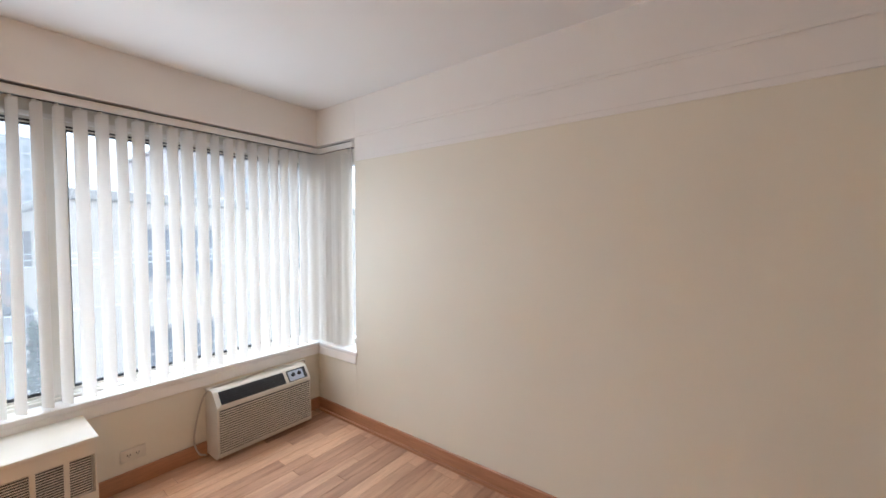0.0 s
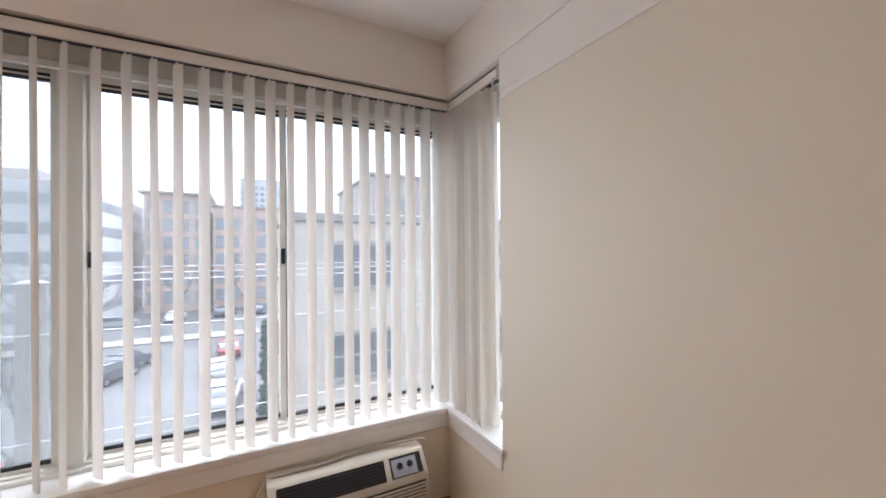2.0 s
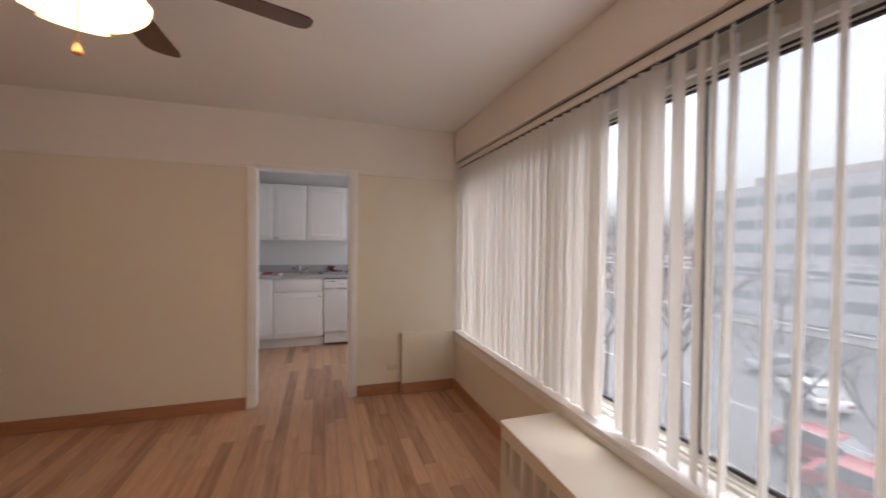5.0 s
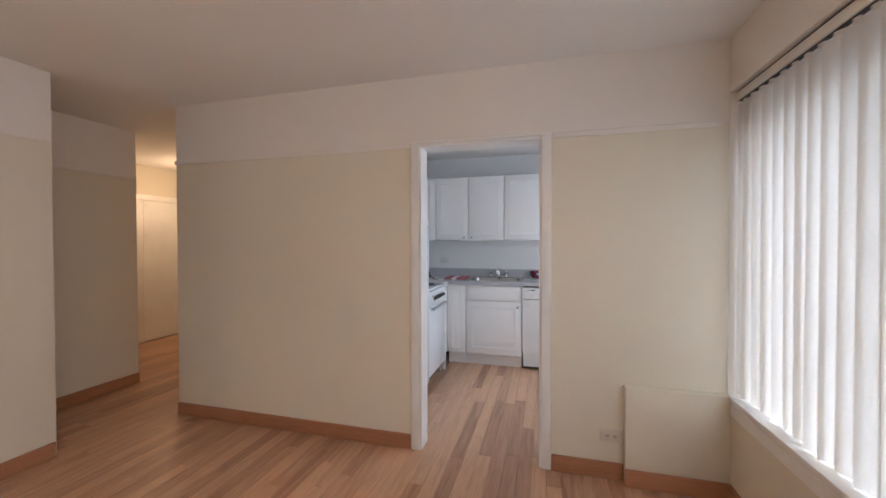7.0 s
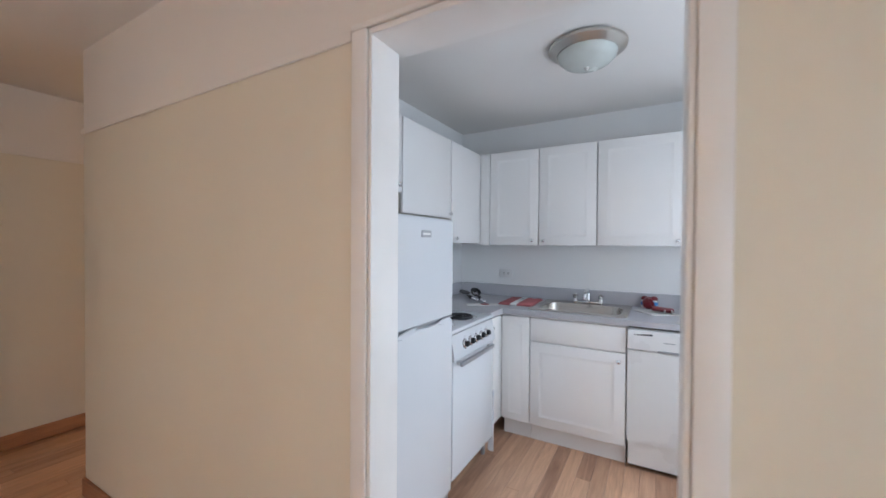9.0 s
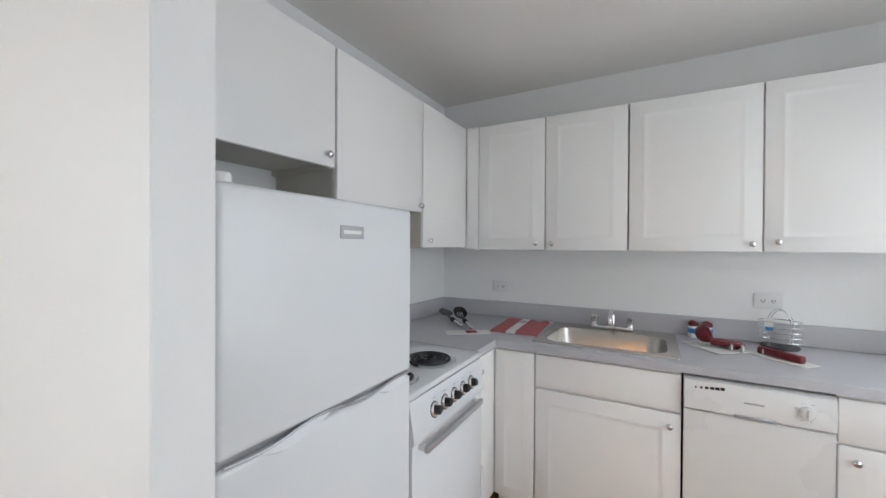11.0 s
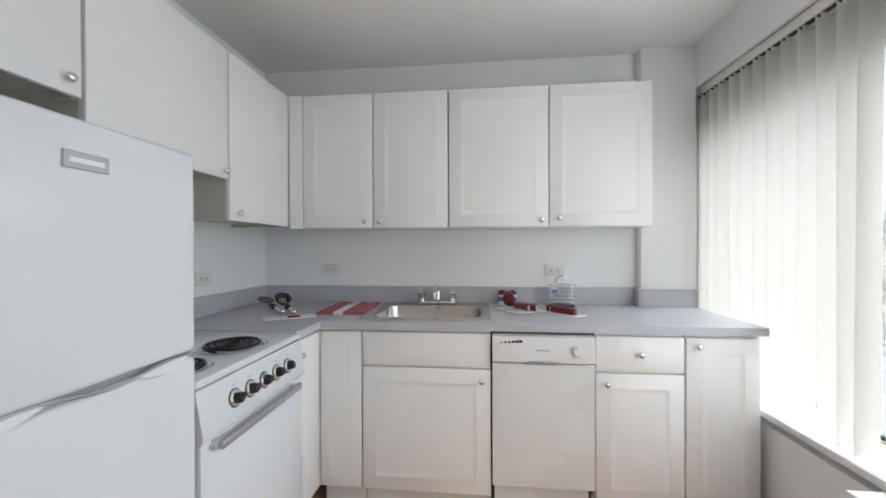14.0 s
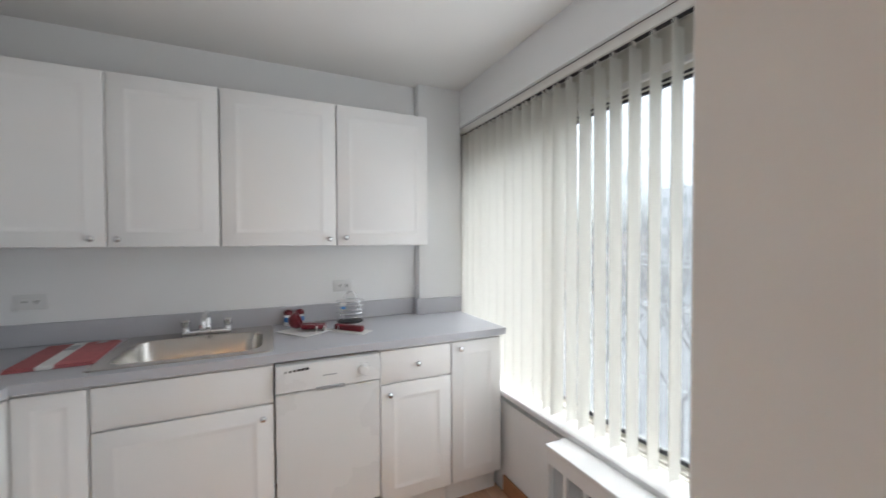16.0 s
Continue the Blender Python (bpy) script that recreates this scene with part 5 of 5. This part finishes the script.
def masonry(name, a, b, mortar):
    m = pbr(name, a, 0.85, var=0.1, scale=0.7, bump=0.0)
    n, l = m.node_tree.nodes, m.node_tree.links
    br, mp, geo = n.new("ShaderNodeTexBrick"), n.new("ShaderNodeMapping"), n.new("ShaderNodeNewGeometry")
    mp.inputs["Rotation"].default_value = (radians(90), 0, 0)
    l.new(geo.outputs["Position"], mp.inputs["Vector"])
    l.new(mp.outputs["Vector"], br.inputs["Vector"])
    br.inputs["Color1"].default_value, br.inputs["Color2"].default_value, br.inputs["Mortar"].default_value = (*a, 1), (*b, 1), (*mortar, 1)
    br.inputs["Scale"].default_value, br.inputs["Brick Width"].default_value, br.inputs["Row Height"].default_value = 1.0, 0.21, 0.072
    br.inputs["Mortar Size"].default_value = 0.008
    hsv = [k for k in n if k.type == "HUE_SAT"][0]
    l.new(br.outputs["Color"], hsv.inputs["Color"])
    return m


# haze is mixed into the brick colours; the orange is greyed most
BUFF = masonry("buff_brick", (0.60, 0.535, 0.455), (0.55, 0.48, 0.405), (0.56, 0.53, 0.49))
ORANGE = masonry("orange_brick", (0.60, 0.45, 0.385), (0.55, 0.405, 0.345), (0.56, 0.52, 0.49))
BROWN = masonry("brown_brick", (0.44, 0.385, 0.36), (0.40, 0.35, 0.325), (0.44, 0.42, 0.41))

setting("ground", B(-500, 500, 0.4, 900, GZ - 0.5, GZ), ASPH, "wet asphalt ground reaching the horizon", "ground")
setting("ground", B(-500, 500, -300, 0.399, GZ - 0.5, GZ - 0.002), ASPH, "asphalt ground behind the house", "ground")
setting("pavement", B(-60, 4.0, 12.0, 14.5, GZ, GZ + 0.14, 0.02, 1), PAVE, "concrete pavement along the street", "pavement")
setting("pavement", B(-60, 30, 47.0, 50.0, GZ, GZ + 0.14, 0.02, 1), PAVE, "far concrete pavement", "pavement")
stalls = bmesh.new()
for k in range(9):
    for x0 in (-2.6, -13.5):
        box(stalls, x0, x0 + 5.0, 20.0 + 2.7 * k, 20.1 + 2.7 * k, GZ + 0.002, GZ + 0.006)
setting("road_marking", stalls, LINE, "white painted parking bay lines", "road marking")


def flat_block(name, label, x0, x1, y0, y1, top, wall_mat, floors, bays, win_w, win_h, first_z, storey, cornice=0.25, sides="s", sill=True, win_mat=None, inset=0.12):
    """A flat-roofed building: walls, parapet coping and windows set into south (and west) faces."""
    t = thing(name, ((x0 + x1) / 2, (y0 + y1) / 2, GZ), label, "building", "buildings outside")
    part("wall", B(x0, x1, y0, y1, GZ, top), wall_mat, t)
    part("roof", B(x0 - cornice, x1 + cornice, y0 - cornice, y1 + cornice, top + 0.001, top + 0.35, 0.05, 1), STONE, t)
    pane = win_mat or WINDOWM
    for f in range(floors):
        z = first_z + storey * f
        for k in range(bays):
            c = x0 + (k + 0.5) * (x1 - x0) / bays
            w = part("window", B(c - win_w / 2, c + win_w / 2, y0 - 0.03, y0 - 0.005, z, z + win_h), pane, t)
            part("sill", B(c - win_w / 2 - 0.1, c + win_w / 2 + 0.1, y0 - 0.14, y0 - 0.004, z - 0.14, z - 0.001), STONE, w)
            part("lintel", B(c - win_w / 2 - 0.1, c + win_w / 2 + 0.1, y0 - 0.08, y0 - 0.004, z + win_h + 0.001, z + win_h + 0.16), STONE, w)
            part("frame", B(c - win_w / 2, c + win_w / 2, y0 - 0.05, y0 - 0.0305, z + win_h / 2 - 0.04, z + win_h / 2 + 0.04), STONE, w)
        if "w" in sides:
            for k in range(4):
                c = y0 + (k + 0.5) * (y1 - y0) / 4
                part("side_window", B(x0 - 0.03, x0 - 0.005, c - win_w / 2, c + win_w / 2, z, z + win_h), pane, t)
    return t


flat_block("brick_apartment_building", "buff brick flat-roofed apartment building across the alley", 4.95, 26.55, 12.5, 27.5, 2.45, BUFF, 3, 4, 2.3, 1.55, -6.65, 3.35, 0.12, "w")
flat_block("brick_apartment_building", "orange brick apartment building with a pale cornice", -10.4, -2.0, 72.0, 92.0, 10.9, ORANGE, 6, 4, 1.3, 1.7, -6.5, 2.9, 0.7, win_mat=HAZEWIN)
flat_block("brick_apartment_building", "lower orange brick wing with a plain parapet", -1.2, 9.3, 73.0, 92.0, 9.2, ORANGE, 5, 5, 1.4, 1.7, -6.5, 3.0, 0.25, win_mat=HAZEWIN)
flat_block("brick_apartment_building", "dark brown brick building beyond the flat roof", 17.0, 34.0, 42.0, 60.0, 10.5, BROWN, 5, 6, 1.2, 1.7, -6.5, 3.2, 0.3, win_mat=HAZEWIN)
flat_block("tower_block", "pale grey high tower far away in the haze", 1.0, 28.0, 250.0, 272.0, 45.0, CONC, 13, 8, 1.9, 2.0, -4.0, 3.6, 0.2, win_mat=HAZEWIN)


def office():
    t = thing("office_building", (-26, 65, GZ), "white office building with long window bands", "building", "buildings outside")
    x0, x1, y0, y1 = -40.0, -12.4, 55.0, 82.0
    part("wall", B(x0, x1, y0, y1, GZ, 9.5), CONC, t)
    part("roof", B(-36, -18, 60, 80, 9.501, 11.5, 0.1, 1), BROWN, t)
    for k in range(5):
        z = GZ + 2.0 + 3.2 * k
        part("window_band", B(x0 + 0.5, x1 - 0.5, y0 - 0.03, y0 - 0.005, z, z + 1.3), HAZEWIN, t)
        part("window_band", B(x1 + 0.005, x1 + 0.03, y0 + 0.5, y1 - 0.5, z, z + 1.3), HAZEWIN, t)
        for m in range(9):
            c = x0 + 1.5 + m * (x1 - x0 - 3) / 8
            part("pier", B(c - 0.15, c + 0.15, y0 - 0.10, y0 - 0.031, z, z + 1.3), CONC, t)


office()
flat_block("house_row", "low brick houses along the far street", -75.0, -42.0, 50.0, 62.0, 2.5, ORANGE, 3, 12, 1.1, 1.6, -6.8, 3.0, 0.3)


def bare_tree(x, y, height, seed, spread=1.0):
    rnd = random.Random(seed)
    t = thing("bare_tree", (x, y, GZ), "leafless winter street tree with fine branches", "tree", "bare trees")
    trunk, limbs, twigs = bmesh.new(), bmesh.new(), bmesh.new()
    fork = GZ + height * 0.33
    rod(trunk, (x, y, GZ), (x + rnd.uniform(-0.2, 0.2), y, fork + 0.2), 0.15, 0.10, 9)

    def grow(p, d, length, r, level):
        if level > 5:
            return
        bend = (d + Vector((rnd.uniform(-1, 1), rnd.uniform(-1, 1), rnd.uniform(-0.3, 0.6))) * 0.16).normalized()
        mid = p + d * length * 0.5
        q = mid + bend * length * 0.5
        target = limbs if level < 3 else twigs
        n = 6 if level < 2 else 3
        rod(target, p, mid, r, r * 0.8, n)
        rod(target, mid, q, r * 0.8, r * 0.6, n)
        for _ in range(3 if level < 5 else 0):
            side = Vector((rnd.uniform(-1, 1), rnd.uniform(-1, 1), rnd.uniform(-0.25, 0.7))) * spread
            grow(p.lerp(q, rnd.uniform(0.55, 1.0)), (bend + side * 0.62).normalized(), length * rnd.uniform(0.55, 0.8), r * 0.52, level + 1)
    for k in range(4):
        a = 2 * math.pi * (k + rnd.random() * 0.5) / 4
        grow(Vector((x, y, fork)), Vector((0.55 * math.cos(a), 0.55 * math.sin(a), 0.9)).normalized(), height * 0.21, 0.062, 1)
    part("trunk", trunk, BARK, t)
    part("limbs", limbs, BARK, t)
    part("crown", twigs, BARK, t)


bare_tree(-6.5, 16.5, 9.0, 3)
bare_tree(-7.2, 9.8, 13.6, 5, 1.15)
bare_tree(-11.5, 11.5, 12.8, 21, 1.15)
bare_tree(-15.5, 15.5, 11.0, 23)
bare_tree(-3.0, 15.5, 8.0, 8)
bare_tree(-9.5, 14.5, 13.8, 31, 1.1)
bare_tree(-13.0, 18.5, 12.5, 37)
bare_tree(-18.0, 24.0, 9.0, 11)
bare_tree(-28.0, 32.0, 10.0, 14)
street_trees = [o for o in bpy.data.objects if o.name.startswith("bare_tree")]
for k, (x, y) in enumerate(((-9.0, 45.0), (-2.5, 46.5), (3.5, 45.5), (-21.0, 41.0), (-26.0, 47.0), (-34.0, 40.0), (-14.5, 46.0))):
    copy_thing(street_trees[k % len(street_trees)], pose(x, y, GZ, 0, 0, 57 * k))


def evergreen(x, y, top):
    t = thing("evergreen_tree", (x, y, GZ), "narrow dark evergreen at the corner of a brick building", "tree")
    rnd = random.Random(2)
    b = bmesh.new()
    for _ in range(420):
        z = rnd.random()
        r = 0.30 * (1 - z) ** 0.6 + 0.05
        a = rnd.uniform(0, 2 * math.pi)
        m = pose(x + r * math.cos(a) * rnd.uniform(0.4, 1), y + r * math.sin(a) * rnd.uniform(0.4, 1), GZ + 0.4 + z * (top - GZ - 0.4), rnd.uniform(0, 180), rnd.uniform(0, 180), 0)
        bmesh.ops.create_cone(b, cap_ends=True, segments=5, radius1=0.10, radius2=0.02, depth=0.26, matrix=m)
    part("crown", b, GREEN, t)
    part("trunk", rod(bmesh.new(), (x, y, GZ), (x, y, top - 0.4), 0.09, 0.03), BARK, t)


evergreen(4.3, 13.4, -1.2)


def cable(points, r):
    b = bmesh.new()
    tube(b, points, r, 6)
    return b


lines = thing("overhead_cables", (0, 4.2, 1.0), "bundle of pale overhead cables along the alley", "cables")
for z, yy, r in ((1.175, 4.20, 0.0065), (1.10, 4.23, 0.0065), (1.015, 4.20, 0.0085), (0.45, 4.08, 0.0075), (-0.75, 4.14, 0.0065)):
    part("cable", cable([(-42 + 4 * k, yy, z + 0.00003 * (4 * k - 42) ** 2) for k in range(22)], r), WIRE, lines)
for px in (-41.8, 41.8):
    part("pole", rod(bmesh.new(), (px, 4.35, GZ), (px, 4.35, 1.6), 0.16, 0.11), STONE, lines)
# pole colour is paled for the haze and screen in front of it
up = thing("utility_pole", (1.45, 4.36, GZ), "utility pole below the cables, its grey paled by haze", "utility pole")
part("pole", rod(bmesh.new(), (1.45, 4.36, GZ), (1.45, 4.36, 1.0), 0.155, 0.135, 18), STONE, up)
part("pole_cap", lathe(bmesh.new(), [(0, 0.05), (0.09, 0.042), (0.142, 0.012), (0.142, 0.0), (0, 0.0)], pose(1.45, 4.36, 1.0), 18), STONE, up)


def car(x, y, turn, paint, label):
    t = thing("parked_car", (x, y, GZ), label, "car", "parked cars")
    m = pose(x, y, GZ, 0, 0, turn)
    prof = [(-2.15, 0.35), (-2.2, 0.62), (-2.05, 0.86), (-1.55, 0.93), (1.15, 0.93), (1.95, 0.80), (2.2, 0.62), (2.2, 0.35), (1.7, 0.26), (-1.7, 0.26)]
    b = bmesh.new()
    extrude_outline(b, prof, 1.72, Matrix(((1, 0, 0, 0), (0, 0, -1, 0.86), (0, 1, 0, 0), (0, 0, 0, 1))))
    bmesh.ops.bevel(b, geom=b.edges[:], offset=0.06, segments=2, affect="EDGES")
    part("body", merge(bmesh.new(), b, m), paint, t)
    cab = [(-1.75, 0.93), (-1.25, 1.36), (-0.9, 1.43), (0.25, 1.43), (0.95, 0.93)]
    b = bmesh.new()
    extrude_outline(b, cab, 1.46, Matrix(((1, 0, 0, 0), (0, 0, -1, 0.73), (0, 1, 0, 0), (0, 0, 0, 1))))
    glass = part("windows", merge(bmesh.new(), b, m), WINDOWM, t, "dark car windows")
    b = bmesh.new()
    box(b, -1.22, 0.30, -0.70, 0.70, 1.405, 1.465, 0.03)
    part("roof", merge(bmesh.new(), b, m), paint, t)
    for wx in (-1.35, 1.35):
        for wy in (-0.80, 0.80):
            w = rod(bmesh.new(), (wx, wy - 0.10, 0.31), (wx, wy + 0.10, 0.31), 0.31, n=18)
            tyre = part("tyre", merge(bmesh.new(), w, m), BLACK, t)
            w = rod(bmesh.new(), (wx, wy - 0.105, 0.31), (wx, wy + 0.105, 0.31), 0.19, n=14)
            part("rim", merge(bmesh.new(), w, m), GREYM, tyre)
    for ly in (-0.62, 0.62):
        w = B(2.14, 2.215, ly - 0.16, ly + 0.16, 0.60, 0.72, 0.01, 1)
        part("headlight", merge(bmesh.new(), w, m), WOUT, t)
        w = B(-2.215, -2.14, ly - 0.15, ly + 0.15, 0.66, 0.80, 0.01, 1)
        part("tail_light", merge(bmesh.new(), w, m), RED, t)
    return t


WCAR = pbr("white_car_paint", (0.72, 0.72, 0.73), 0.25, coat=0.5)
# red greyed and dark paint lightened, to carry the outdoor haze
RCAR = pbr("red_car_paint", (0.36, 0.075, 0.08), 0.25, coat=0.5)
DCAR = pbr("dark_car_paint", (0.10, 0.11, 0.14), 0.25, coat=0.5)
SCAR = pbr("silver_car_paint", (0.36, 0.38, 0.40), 0.3, coat=0.5)
bases = [car(-6.5, 19.4, 4, RCAR, "red car parked in the lot"), car(2.4, 25.6, 84, WCAR, "white car parked in the lot"),
         car(-9.6, 38.5, 62, DCAR, "dark blue car parked in the lot"), car(-8.5, 10.6, 12, SCAR, "silver car standing at the kerb")]
for i, x, y, a in ((2, -4.9, 37.4, 6), (2, -5.3, 34.4, 4), (0, 2.2, 38.6, 90), (3, 1.6, 31.5, 90), (3, -15.2, 31.0, 62), (1, -11.2, 26.8, 62),
                   (0, -4.2, 17.6, 6), (2, -14.5, 10.4, 6), (1, -20.5, 10.6, 4), (1, -5.0, 62.0, 0), (2, 1.0, 63.8, 0), (3, -11.0, 60.0, 0), (2, 6.0, 64.0, 0)):
    copy_thing(bases[i], pose(x, y, GZ, 0, 0, a))

# ---- floor boards ----
random.seed(11)
BOARD, GAP = 0.0825, 0.0007


def board_mesh(length):
    b = bmesh.new()
    w, c = BOARD / 2 - GAP, 0.0012
    lo = [b.verts.new(p) for p in ((0.0006, -w, -0.012), (length - 0.0006, -w, -0.012), (length - 0.0006, w, -0.012), (0.0006, w, -0.012))]
    mid = [b.verts.new((v.co.x, v.co.y, -c * 0.6)) for v in lo]
    hi = [b.verts.new(p) for p in ((c, -w + c, 0), (length - c, -w + c, 0), (length - c, w - c, 0), (c, w - c, 0))]
    for p, q in ((lo, mid), (mid, hi)):
        for i in range(4):
            b.faces.new((p[i], p[(i + 1) % 4], q[(i + 1) % 4], q[i]))
    b.faces.new(hi)
    return b


LENGTHS = (0.16, 0.52, 0.85, 1.25, 1.7)
BOARDS = [finish(board_mesh(n), "board", OAK_P, True) for n in LENGTHS]
FAR = [finish(board_mesh(n), "board_far", OAK_I, True) for n in LENGTHS]
rest = bmesh.new()
row = 0
placed = 0
y = -0.01
while y > -6.4:
    x = (-2.12 if y > -3.0 else -2.95) + random.uniform(-0.1, 0.2)
    end = 4.66 if y > -4.0 else 1.66
    while x < end - 0.1:
        i = random.choice((1, 2, 2, 3, 3, 4))
        while x + LENGTHS[i] > end and i:
            i -= 1
        near = y > -2.75 and x < 3.4 and placed < 300
        if near:
            ob = new("board", BOARDS[i])
            ob.parent = sub
            ob.location = (x, y - BOARD / 2, 0)
            placed += 1
        else:
            k = len(rest.verts)
            rest.from_mesh(FAR[i])
            rest.verts.ensure_lookup_table()
            bmesh.ops.translate(rest, vec=(x, y - BOARD / 2, 0), verts=rest.verts[k:])
        x += LENGTHS[i]
    y -= BOARD
fb = new("boards", finish(rest, "boards", OAK_I, True))
fb.parent = sub
tagged(fb, "oak strip boards further from the window", kind="stuff")
